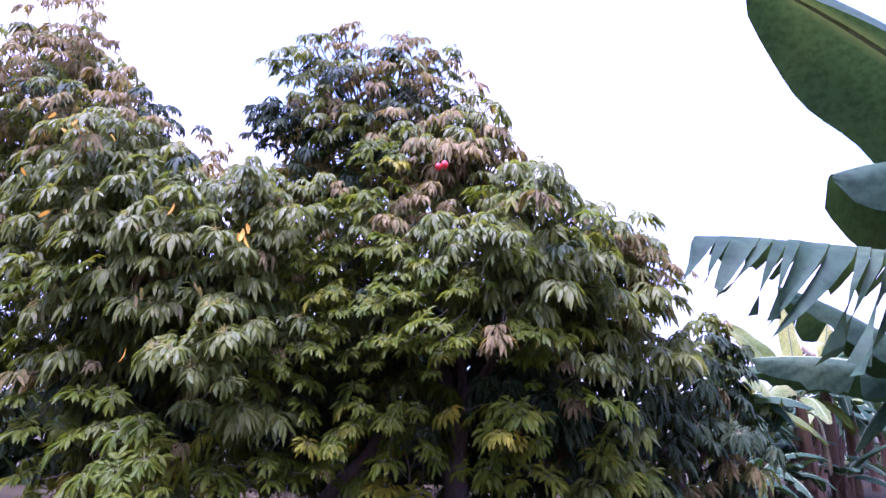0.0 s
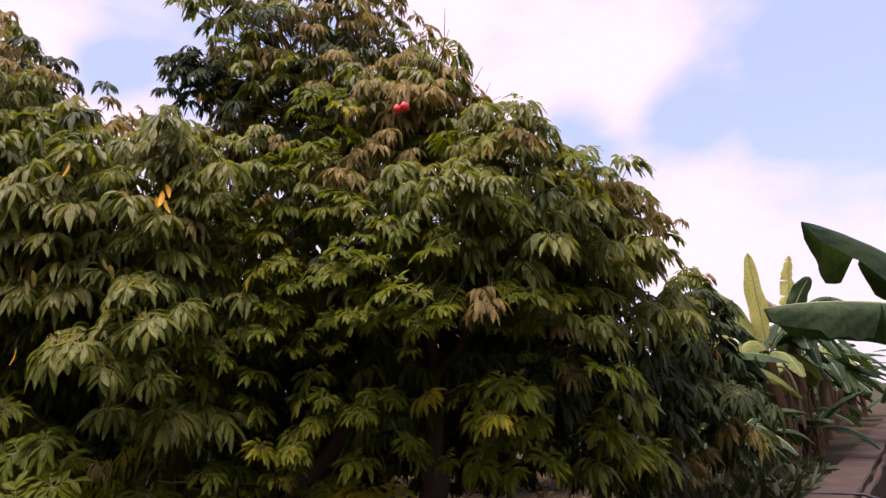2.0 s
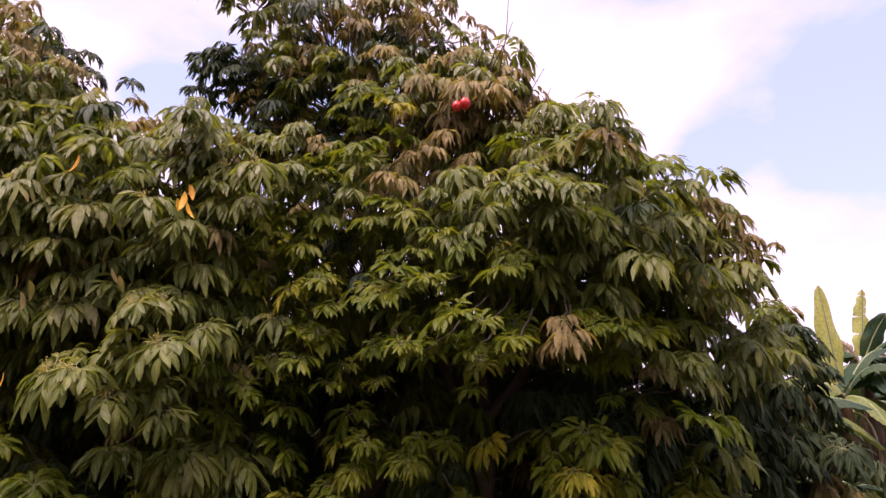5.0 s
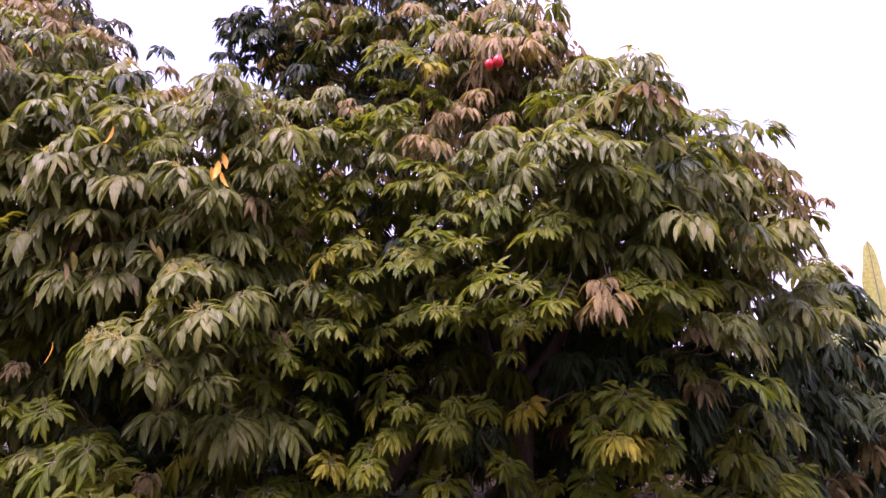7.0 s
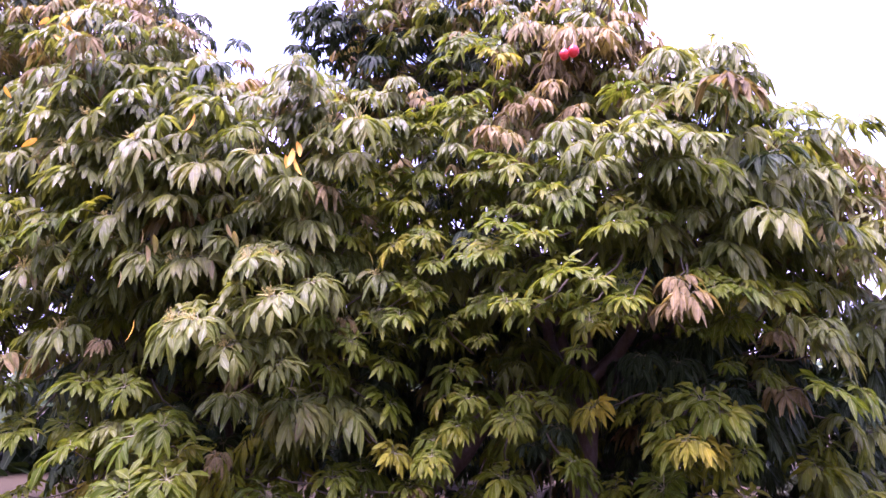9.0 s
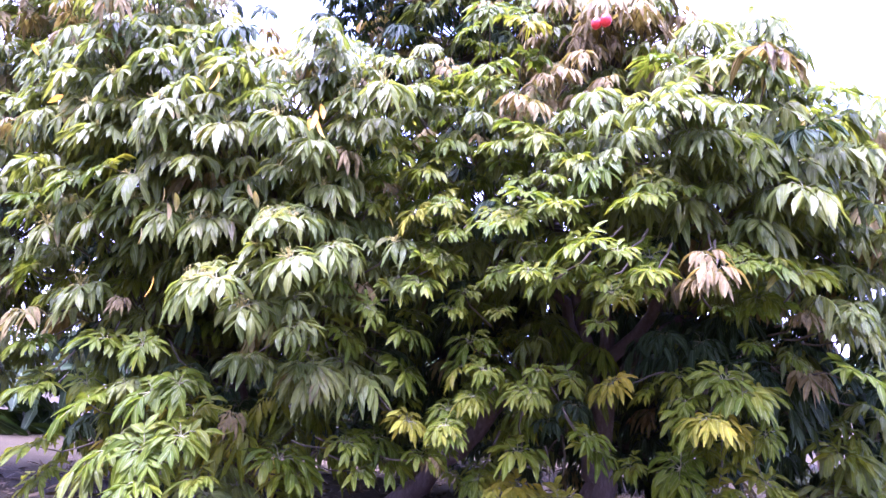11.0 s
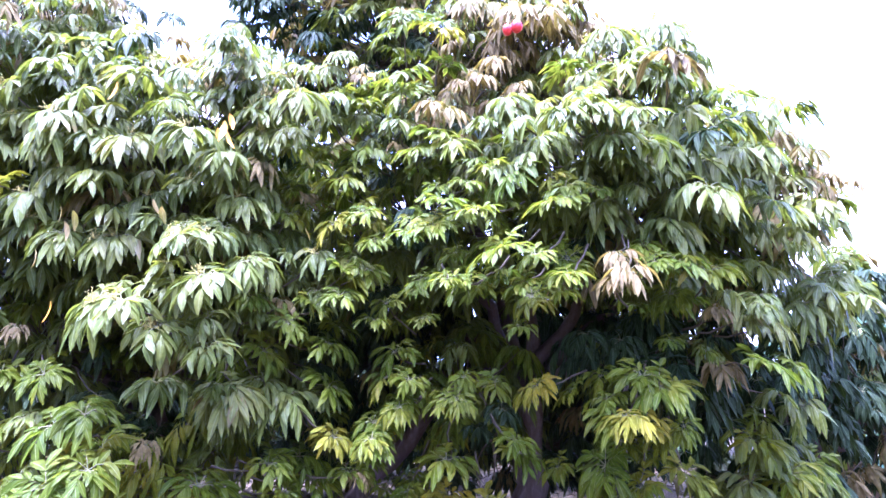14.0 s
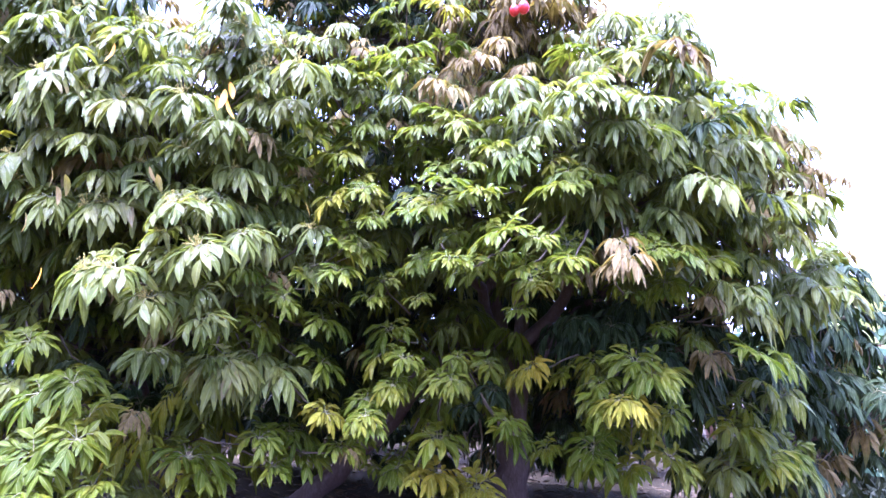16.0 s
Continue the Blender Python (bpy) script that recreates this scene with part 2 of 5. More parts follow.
RED_POD = rough_material("red_fruit_skin", [(0.25, (0.42, 0.018, 0.015)), (0.6, (0.62, 0.045, 0.03)), (0.9, (0.70, 0.13, 0.05))], 14.0, rough=0.35, relief=0.1, size=0.004)
FLOWER = rough_material("yellow_green_flower_stalks", [(0.3, (0.30, 0.25, 0.05)), (0.7, (0.48, 0.40, 0.09))], 20, rough=0.7, relief=0.1)
RUBBER = rough_material("black_pipe", [(0.3, (0.012, 0.012, 0.013)), (0.7, (0.03, 0.028, 0.028))], 6.0, rough=0.55, relief=0.1)
GRASS = leaf_material("weeds_and_grass", [(0.0, (0.018, 0.028, 0.014)), (0.7, (0.036, 0.045, 0.020)), (1.0, (0.10, 0.08, 0.045))], (0.12, 0.13, 0.05), rough=0.6, glow=0.2)


# ---------------------------------------------------------------- mesh helpers
def mesh_of(name, V, F, UV=None, mats=(), MI=None, smooth=True):
    """A mesh from arrays of corners and of quads (or triangles)."""
    me = bpy.data.meshes.new(name)
    V, F = np.asarray(V, dtype=np.float32), np.asarray(F, dtype=np.int32)
    k = F.shape[1]
    me.vertices.add(len(V))
    me.vertices.foreach_set("co", V.ravel())
    me.loops.add(F.size)
    me.loops.foreach_set("vertex_index", F.ravel())
    me.polygons.add(len(F))
    me.polygons.foreach_set("loop_start", np.arange(0, F.size, k, dtype=np.int32))
    me.polygons.foreach_set("use_smooth", np.full(len(F), smooth))
    for m in mats:
        me.materials.append(m)
    if MI is not None:
        me.polygons.foreach_set("material_index", np.asarray(MI, dtype=np.int32))
    if UV is not None:
        layer = me.uv_layers.new(name="UVMap")
        layer.data.foreach_set("uv", np.asarray(UV, dtype=np.float32)[F.ravel()].ravel())
    me.update(calc_edges=True)
    return me


class Heap:
    """Collects quads with their coordinates and material numbers."""

    def __init__(self):
        self.V, self.F, self.UV, self.MI, self.n = [], [], [], [], 0

    def add(self, V, F, UV=None, mi=0):
        V = np.asarray(V, dtype=np.float64)
        self.V.append(V)
        self.F.append(np.asarray(F, dtype=np.int64) + self.n)
        self.UV.append(np.zeros((len(V), 2)) if UV is None else UV)
        self.MI.append(np.full(len(F), mi) if np.isscalar(mi) else mi)
        self.n += len(V)

    def mesh(self, name, mats, smooth=True):
        return mesh_of(name, np.concatenate(self.V), np.concatenate(self.F), np.concatenate(self.UV), mats, np.concatenate(self.MI), smooth)


def part(name, me, parent=None, label="", kind="", m=None):
    ob = new(name, me)
    if parent is not None:
        ob.parent = parent
    if m is not None:
        ob.matrix_basis = m
    return tagged(ob, label=label, kind=kind)


def thing(name, label, category, place, group="", kind=""):
    ob = new(name)
    ob.location = place
    ob.empty_display_size = 0.2
    return tagged(ob, label, category, group, kind)


def unit(v):
    v = np.asarray(v, dtype=float)
    return v / max(np.linalg.norm(v), 1e-9)


def tube(points, radii, sides=8, rng=None, knobbly=0.0):
    """A tapered tube along points; returns corners and quads."""
    P = np.asarray(points, dtype=float)
    V = []
    ref = np.array((0.31, 0.17, 0.93)) if abs(unit(P[-1] - P[0])[2]) < 0.9 else np.array((1.0, 0.2, 0.0))
    for i, p in enumerate(P):
        d = unit(P[min(i + 1, len(P) - 1)] - P[max(i - 1, 0)])
        a = unit(np.cross(d, ref))
        b = np.cross(d, a)
        for j in range(sides):
            w = 2 * math.pi * j / sides
            r = radii[i] * (1 + (rng.normal(0, knobbly) if rng is not None and knobbly else 0))
            V.append(p + r * (math.cos(w) * a + math.sin(w) * b))
    F = [(i * sides + j, i * sides + (j + 1) % sides, (i + 1) * sides + (j + 1) % sides, (i + 1) * sides + j)
         for i in range(len(P) - 1) for j in range(sides)]
    F.append(tuple((len(P) - 1) * sides + (j if j < sides else sides - 1) for j in (0, 1, 2, 3))) if sides == 4 else None
    return np.array(V), np.array(F)


def bow(a, b, n, sag, rng, wobble):
    """Points from a to b along a bent, uneven line."""
    a, b = np.asarray(a, dtype=float), np.asarray(b, dtype=float)
    s = np.linspace(0, 1, n)[:, None]
    P = a + (b - a) * s + np.array((0, 0, sag)) * (4 * s * (1 - s))
    P[1:-1] += rng.normal(0, wobble, (n - 2, 3))
    return P


# ---------------------------------------------------------------- leaves of the fruit trees
BLADE_V = np.array((0.0, 0.14, 0.34, 0.58, 0.82, 1.0))
BLADE_W = np.array((0.08, 0.60, 0.96, 1.0, 0.58, 0.03))
ALL_ROWS, SOME_ROWS, FEW_ROWS = (0, 1, 2, 3, 4, 5), (0, 2, 4, 5), (0, 3, 5)


def blades(base, way, up, length, width, droop, fold, rows=ALL_ROWS):
    """Many drooping leaf blades at once: base, way and up are N x 3, the rest N long."""
    N = len(base)
    side = np.cross(way, up)
    side /= np.linalg.norm(side, axis=1)[:, None] + 1e-9
    up = np.cross(side, way)
    k = len(rows)
    v = BLADE_V[list(rows)][None, :, None]
    L = length[:, None, None]
    mid = base[:, None, :] + way[:, None, :] * v * L + np.array((0, 0, -1.0)) * (droop[:, None, None] * v ** 2 * L)
    w = BLADE_W[list(rows)][None, :, None] * width[:, None, None]
    lift = up[:, None, :] * w * fold[:, None, None]
    V = np.stack((mid - side[:, None, :] * w + lift, mid, mid + side[:, None, :] * w + lift), axis=2)      # N, 6, 3, 3
    idx = np.arange(3 * k).reshape(k, 3)
    q = [(idx[i, j], idx[i, j + 1], idx[i + 1, j + 1], idx[i + 1, j]) for i in range(k - 1) for j in range(2)]
    F = (np.array(q)[None] + (np.arange(N) * 3 * k)[:, None, None]).reshape(-1, 4)
    UV = np.tile(np.stack((np.tile((0.0, 0.5, 1.0), k), np.repeat(BLADE_V[list(rows)], 3)), axis=1), (N, 1))
    return V.reshape(-1, 3), F, UV


def spray_plan(rng, leaves=6, size=1.0, hang=1.0, spread=1.0):
    """One shoot tip with compound leaves that arch over and hang like a fountain: stalks as point rows, and the leaflets on them. +Y points out of the crown."""
    stalks, base, way, up, length, width, droop, fold = [], [], [], [], [], [], [], []
    lean = rng.uniform(0.35, 0.75)                    # the rosette leans out of the crown
    axis = np.array((0, math.sin(lean), math.cos(lean)))
    e1, e2 = np.array((1.0, 0, 0)), np.array((0, math.cos(lean), -math.sin(lean)))
    for k in range(leaves):
        az = 2 * math.pi * (k + rng.uniform(0.1, 0.9)) / leaves
        d = unit((e1 * math.sin(az) + e2 * math.cos(az)) * spread + axis * rng.uniform(0.35, 0.95))
        n, Ls = 5, rng.uniform(0.14, 0.23) * size
        pts, p = [np.zeros(3)], np.zeros(3)
        for i in range(n):
            p = p + d * Ls / n
            pts.append(p)
            d = unit(d + np.array((0, 0, -0.30 * hang)))
        pts = np.array(pts)
        stalks.append(pts)
        pairs = int(rng.integers(4, 6))
        ahead, wide, fall, big = rng.uniform(0.45, 0.8), rng.uniform(0.6, 0.95), rng.uniform(0.05, 0.45), rng.uniform(0.88, 1.12)
        for i in range(pairs):
            s = 0.10 + 0.90 * (i + 0.7) / pairs
            j = min(int(s * n), n - 1)
            q = pts[j] + (pts[j + 1] - pts[j]) * (s * n - j)
            tang = unit(pts[j + 1] - pts[j])
            lat = unit(np.cross(tang, axis))
            for sgn in (-1, 1):
                if rng.random() < 0.06:
                    continue
                w = unit(tang * (ahead + 0.55 * s) + lat * sgn * wide * (1.1 - 0.4 * s) + np.array((0, 0, -fall * hang)) + rng.normal(0, 0.20, 3))
                base.append(q)
                way.append(w)
                up.append(unit(axis + np.array((0, 0, 0.5)) + lat * sgn * 0.25 + rng.normal(0, 0.36, 3)))
                L = rng.uniform(0.112, 0.148) * big * size * (0.78 + 0.34 * s)
                length.append(L)
                width.append(L * rng.uniform(0.158, 0.195))
                droop.append(rng.uniform(0.20, 0.60) * hang)
                fold.append(rng.uniform(-0.05, 0.42))
    return stalks, [np.array(a) for a in (base, way, up, length, width, droop, fold)]


def spray_heap(plan, heap=None, m=None, leaf_mi=0, stem_mi=1, stems=True, leaf_on=True, rows=ALL_ROWS):
    heap = heap or Heap()
    R, T = (np.eye(3), np.zeros(3)) if m is None else (np.array(m.to_3x3()), np.array(m.translation))
    stalks, L = plan
    if leaf_on:
        V, F, UV = blades(*L, rows=rows)
        heap.add(V @ R.T + T, F, UV, leaf_mi)
    if stems:
        for pts in stalks:
            V, F = tube(pts[[0, 2, 5]], (0.005, 0.0035, 0.002), 3)
            heap.add(V @ R.T + T, F, None, stem_mi)
    return heap


RNG = np.random.default_rng(7)
PLANS = {
    "full": [spray_plan(RNG, leaves=7, size=1.0, hang=1.15, spread=1.1) for _ in range(14)],
    "fresh": [spray_plan(RNG, leaves=7, size=0.92, hang=0.8, spread=1.1) for _ in range(12)],
    "dry": [spray_plan(RNG, leaves=5, size=0.95, hang=1.5, spread=0.8) for _ in range(6)],
    "sparse": [spray_plan(RNG, leaves=4, size=0.92, hang=1.4) for _ in range(5)],
}
SPRAYS = {k: [spray_heap(p).mesh("leaf_spray", (LEAF_GREEN, STEM)) for p in v] for k, v in PLANS.items()}
BARE = {k: [spray_heap(p, leaf_on=False).mesh("leaf_spray", (LEAF_GREEN, STEM)) for p in v] for k, v in PLANS.items()}
TONES = {"green": LEAF_GREEN, "fresh": LEAF_FRESH, "yellow": LEAF_YELLOW, "dark": LEAF_SHADED, "dry": LEAF_DRY, "orange": LEAF_ORANGE}
TONE_NO = {k: i for i, k in enumerate(TONES)}
TONE_LABEL = {"green": "", "fresh": "young yellow-green leaves", "yellow": "yellowing leaves", "dark": "", "dry": "withered brown hanging leaves", "orange": "dying orange leaves"}


def single_leaf(L, W, droop, fold):
    V, F, UV = blades(np.zeros((1, 3)), np.array([(0, 1.0, 0)]), np.array([(0, 0, 1.0)]), np.array([L]), np.array([W]), np.array([droop]), np.array([fold]))
    return V, F, UV


LEAVES = []
for drop_, fold_ in ((0.15, 0.25), (0.25, 0.4), (0.36, 0.3)):
    V_, F_, UV_ = single_leaf(0.19, 0.033, drop_, fold_)
    LEAVES.append(mesh_of("leaf", V_, F_, UV_, (LEAF_GREEN,)))


def set_tone(ob, tone):
    ob.material_slots[0].link = "OBJECT"
    ob.material_slots[0].material = TONES[tone]


def put_spray(tree, origin, s, loose_leaves=False):
    """A leaf spray as a part of its tree. s: place, outward angle, plan kind and number, tone, size."""
    place, turn, kind, no, tone, size, tip = s
    m = Matrix.Translation(Vector(place) - Vector(origin)) @ Euler((tip, 0, turn)).to_matrix().to_4x4() @ Matrix.Scale(size, 4)
    ob = part("leaf_spray", (BARE if loose_leaves else SPRAYS)[kind][no], tree, TONE_LABEL[tone], m=m)
    set_tone(ob, tone)
    if loose_leaves:
        L = PLANS[kind][no][1]
        for i in range(len(L[0])):
            y = Vector(L[1][i])
            x = y.cross(Vector(L[2][i])).normalized()
            z = x.cross(y)
            rot = Matrix((x, y, z)).transposed().to_4x4()
            leaf = part("leaf", LEAVES[i % 3], ob, m=Matrix.Translation(Vector(L[0][i])) @ rot @ Matrix.Scale(L[3][i] / 0.19, 4))
            set_tone(leaf, tone)


def cover_lobe(c, r, gap, rng, shell=1.0):
    """Points spread evenly over an egg-shaped bough end, with their outward ways."""
    area = 4 * math.pi * ((((r[0] * r[1]) ** 1.6 + (r[0] * r[2]) ** 1.6 + (r[1] * r[2]) ** 1.6) / 3) ** (1 / 1.6)) * shell ** 2
    n = max(6, int(area / gap ** 2))
    k = np.arange(n) + 0.5
    z = 1 - 2 * k / n
    a = k * math.pi * (3 - math.sqrt(5)) + rng.uniform(0, 6.28)
    q = np.sqrt(1 - z * z)
    N = np.stack((q * np.cos(a), q * np.sin(a), z), axis=1)
    P = np.array(c) + N * np.array(r) * shell * (1 + rng.normal(0, 0.07, (n, 1))) + rng.normal(0, gap * 0.22, (n, 3))
    return P, N


def tips(tone, *places):
    """Leafy shoot tips of one tone on the crown's face: each x, y, z, size."""
    return [(p[:3], tone, p[3]) for p in places]


def kind_for(tone, rng):
    if tone == "dry":
        return "dry" if rng.random() < 0.75 else "sparse"
    if tone in ("fresh", "yellow"):
        return "fresh"
    return "full" if rng.random() < 0.85 else "sparse"


CLEARING = (0.3, 3.0, 1.65)


def fruit_tree(label, foot, trunk_h, trunk_r, lean, lobes, heroes, rng, near, loose, nearest=290):
    """A broad-leaved fruit tree. lobes: centre, radii, tone mix, gap of its boughs; heroes: the shoot tips on its face."""
    tree = thing("fruit_tree", label, "tree", foot, group="fruit trees")
    O = np.array(foot)
    fork = O + np.array((lean[0], lean[1], trunk_h))
    V, F = tube(bow(O - (0, 0, 0.15), fork, 12, 0, rng, trunk_r * 0.14) - O, np.linspace(trunk_r * 1.3, trunk_r * 0.85, 12), 16, rng, 0.05)
    part("trunk", mesh_of("trunk", V, F, None, (BARK,)), tree, "rough grey-brown bark")
    twigs, outer, inner = Heap(), [], []
    for c, r, mix, gap in lobes:
        C = np.array(c, dtype=float)
        heart = C + (0, 0.15 * r[1], -0.25 * r[2])
        V, F = tube(bow(fork, heart, 8, 0.25, rng, 0.06) - O, np.linspace(trunk_r * 0.55, 0.03, 8), 7, rng, 0.05)
        part("limb", mesh_of("limb", V, F, None, (BARK,)), tree)
        names, weights = list(mix), np.array(list(mix.values()), dtype=float)
        weights /= weights.sum()
        low = c[2] < 2.3 and c[1] < 12
        for shell, step in ((0.5, 1.0), (0.3, 1.2)) if low else ((0.80, 1.0), (0.56, 1.05), (0.3, 1.7)):
            P, N = cover_lobe((c[0], c[1] + (0.35 if low else 0.0), c[2]), r, gap * step, rng, shell)
            for p, n in zip(P, N):
                if p[2] < (0.25 if p[1] > 10.6 or p[0] < -4.2 else 0.32 + 0.45 * (p[0] < 1.5)):
                    continue
                deep = min([9.0] + [np.linalg.norm((p - np.array(c2)) / np.array(r2)) for c2, r2, *_ in lobes if c2 is not c])
                if n[1] > 0.45 and p[1] > 9.0 and rng.random() < 0.2:
                    continue
                if deep < 0.6 and rng.random() < 0.45:
                    continue
                if heroes and min(np.linalg.norm(p - np.array(h[0])) for h in heroes) < 0.2:
                    continue
                tone = names[rng.choice(len(names), p=weights)]
                kind = kind_for(tone, rng) if shell > 0.7 or rng.random() < 0.35 else "sparse"
                turn = math.atan2(-n[0], n[1]) + rng.normal(0, 0.5)
                s = (p, turn, kind, int(rng.integers(len(PLANS[kind]))), tone, rng.uniform(0.85, 1.15) * (1.0 if shell > 0.7 else 1.2), rng.normal(0, 0.15))
                (outer if shell > 0.7 else inner).append(s)
                V, F = tube(bow(heart + (p - heart) * rng.uniform(0.0, 0.5) * 0.6, p, 4, -0.04, rng, 0.03) - O, (0.012, 0.009, 0.007, 0.004), 3)
                twigs.add(V, F)
        for k in range(26 if mix.get("dry", 0) > 3 and c[2] > 4 else 0):
            d = unit(rng.normal(0, 1, 3) + (0, -0.4, 0.5))
            end = C + d * np.array(r) * rng.uniform(0.75, 0.95)
            mid = heart + (end - heart) * 0.45 + rng.normal(0, 0.1, 3)
            V, F = tube(bow(heart + (end - heart) * 0.15, mid, 4, 0.03, rng, 0.03) - O, (0.022, 0.019, 0.016, 0.013), 5)
            twigs.add(V, F)
            for e in (end, end + rng.normal(0, 0.22, 3), end + rng.normal(0, 0.28, 3)):
                V, F = tube(bow(mid, e, 5, 0.05, rng, 0.03) - O, (0.012, 0.010, 0.008, 0.006, 0.003), 4)
                twigs.add(V, F)
    for p, tone, big in heroes:
        p = np.array(p)
        C = np.array(min(lobes, key=lambda l: np.linalg.norm((p - np.array(l[0])) / np.array(l[1])))[0])
        n = unit((p - C) * (1, 1, 0)) + (0, -0.6, 0)
        turn = math.atan2(-n[0], n[1]) + rng.normal(0, 0.3)
        kind = kind_for(tone, rng)
        size = big * rng.uniform(0.94, 1.06) * (0.85 if p[2] > 5.2 else 1.0)
        outer.append((p, turn, kind, int(rng.integers(len(PLANS[kind]))), tone, size, rng.normal(0, 0.12)))
        V, F = tube(bow(p + (C - p) * min(0.45, 0.5 / np.linalg.norm(C - p)), p, 5, -0.04, rng, 0.010) - O, (0.010, 0.008, 0.007, 0.006, 0.004), 5)
        twigs.add(V, F)
        for _ in range(0 if tone == "dry" and p[2] < 3.2 else 2 if p[2] > 2.2 else 1 if rng.random() < 0.7 else 0):      # smaller side shoots a little further in
            a = rng.uniform(0, 6.28)
            q = p + (0.27 * math.cos(a), rng.uniform(0.10, 0.4), 0.22 * math.sin(a) - 0.05)
            side = tone if tone not in ("yellow", "orange") else "fresh"
            kind = kind_for(side, rng)
            outer.append((q, turn + rng.normal(0, 0.5), kind, int(rng.integers(len(PLANS[kind]))), side, size * rng.uniform(0.75, 0.98), rng.normal(0, 0.15)))
    part("branchwork", twigs.mesh("branchwork", (TWIG,)), tree, "thin bare grey twigs", kind="stuff")
    outer.sort(key=lambda s: float(np.linalg.norm(np.asarray(s[0]) - np.array(near))))
    for i, s in enumerate(outer[:nearest]):
        put_spray(tree, foot, s, i < loose)
    heap = Heap()
    for i, (p, turn, kind, no, tone, size, tip) in enumerate(outer[nearest:] + inner):
        m = Matrix.Translation(Vector(p - O)) @ Euler((tip, 0, turn)).to_matrix().to_4x4() @ Matrix.Scale(size, 4)
        spray_heap(PLANS[kind][no], heap, m, TONE_NO[tone], 6, stems=False, rows=SOME_ROWS if i < len(outer) - nearest else FEW_ROWS)
    part("crown", heap.mesh("crown", (*TONES.values(), STEM)), tree, "dense drooping glossy green leaves", kind="stuff")
    return tree


def hanging_leaves(tree, tone, label, *places):
    """Single dying leaves that hang straight down from a twig."""
    rng = np.random.default_rng(len(places) * 13)
    for p in places:
        m = Matrix.Translation(Vector(p) - Vector(tree.location)) @ Euler((radians(-75) + rng.normal(0, 0.3), rng.normal(0, 0.4), rng.normal(0, 1.2))).to_matrix().to_4x4() @ Matrix.Scale(rng.uniform(0.55, 0.85), 4)
        set_tone(part("dying_leaf", LEAVES[int(rng.integers(3))], tree, label, m=m), tone)


def flower_mesh(rng):
    """A loose upright cluster of thin yellow-green flower stalks with buds."""
    h = Heap()
    for k in range(11):
        d = unit(rng.normal(0, 0.55, 3) + (0, 0.35, 0.8))
        L = rng.uniform(0.07, 0.15)
        P = bow((0, 0, 0), d * L, 4, 0.01, rng, 0.006)
        V, F = tube(P, (0.0028, 0.0024, 0.002, 0.0016), 3)
        h.add(V, F)
        for j in range(4):
            c = P[-1] * (0.6 + 0.13 * j) + rng.normal(0, 0.006, 3)
            V, F = tube((c - (0, 0, 0.006), c, c + (0, 0, 0.006)), (0.002, 0.006, 0.002), 4)
            h.add(V, F[:8])
    return h.mesh("inflorescence", (FLOWER,))


def flower_clusters(tree, sprays, box, every):
    """Flower clusters at shoot tips inside a box of the plan."""
    rng = np.random.default_rng(51)
    kinds = [flower_mesh(rng) for _ in range(4)]
    (x0, x1), (z0, z1) = box
    tips_in = [p for p, tone, _ in sprays if tone == "green" and x0 < p[0] < x1 and z0 < p[2] < z1]
    for i, p in enumerate(tips_in[::every]):
        m = Matrix.Translation(Vector(p) - Vector(tree.location) + Vector((0, -0.05, -0.01))) @ Euler((0, 0, math.pi + rng.normal(0, 0.6))).to_matrix().to_4x4() @ Matrix.Scale(rng.uniform(0.5, 0.85), 4)
        part("inflorescence", kinds[i % 4], tree, "yellowish flower stalks with small buds", m=m)


def fruit(tree, place, size):
    """A three-lobed red pod with its stalk."""
    bm = bmesh.new()
    bmesh.ops.create_uvsphere(bm, u_segments=24, v_segments=14, radius=size)
    for v in bm.verts:
        a = math.atan2(v.co.y, v.co.x)
        k = 0.80 + 0.20 * abs(math.cos(1.5 * a)) ** 0.7
        taper = 1.0 - 0.28 * max(0, v.co.z / size)
        v.co = Vector((v.co.x * k * taper, v.co.y * k * taper, v.co.z * 1.15))
    me = bpy.data.meshes.new("fruit")
    for f in bm.faces:
        f.smooth = True
    bm.to_mesh(me)
    bm.free()
    me.materials.append(RED_POD)
    ob = part("fruit", me, tree, "ripe red three-lobed fruit pod", m=Matrix.Translation(Vector(place) - Vector(tree.location)))
    V, F = tube(((0, 0, size), (0.01, 0.01, size + 0.05), (0.0, 0.04, size + 0.12)), (0.006, 0.005, 0.005), 5)
    part("stalk", mesh_of("stalk", V, F, None, (STEM,)), ob)


# ---------------------------------------------------------------- ground, ditch and path
DITCH_FROM, DITCH_WAY = np.array((4.475, 10.404)), np.array((0.482, 0.876))
DITCH_SIDE = np.array((0.876, -0.482))


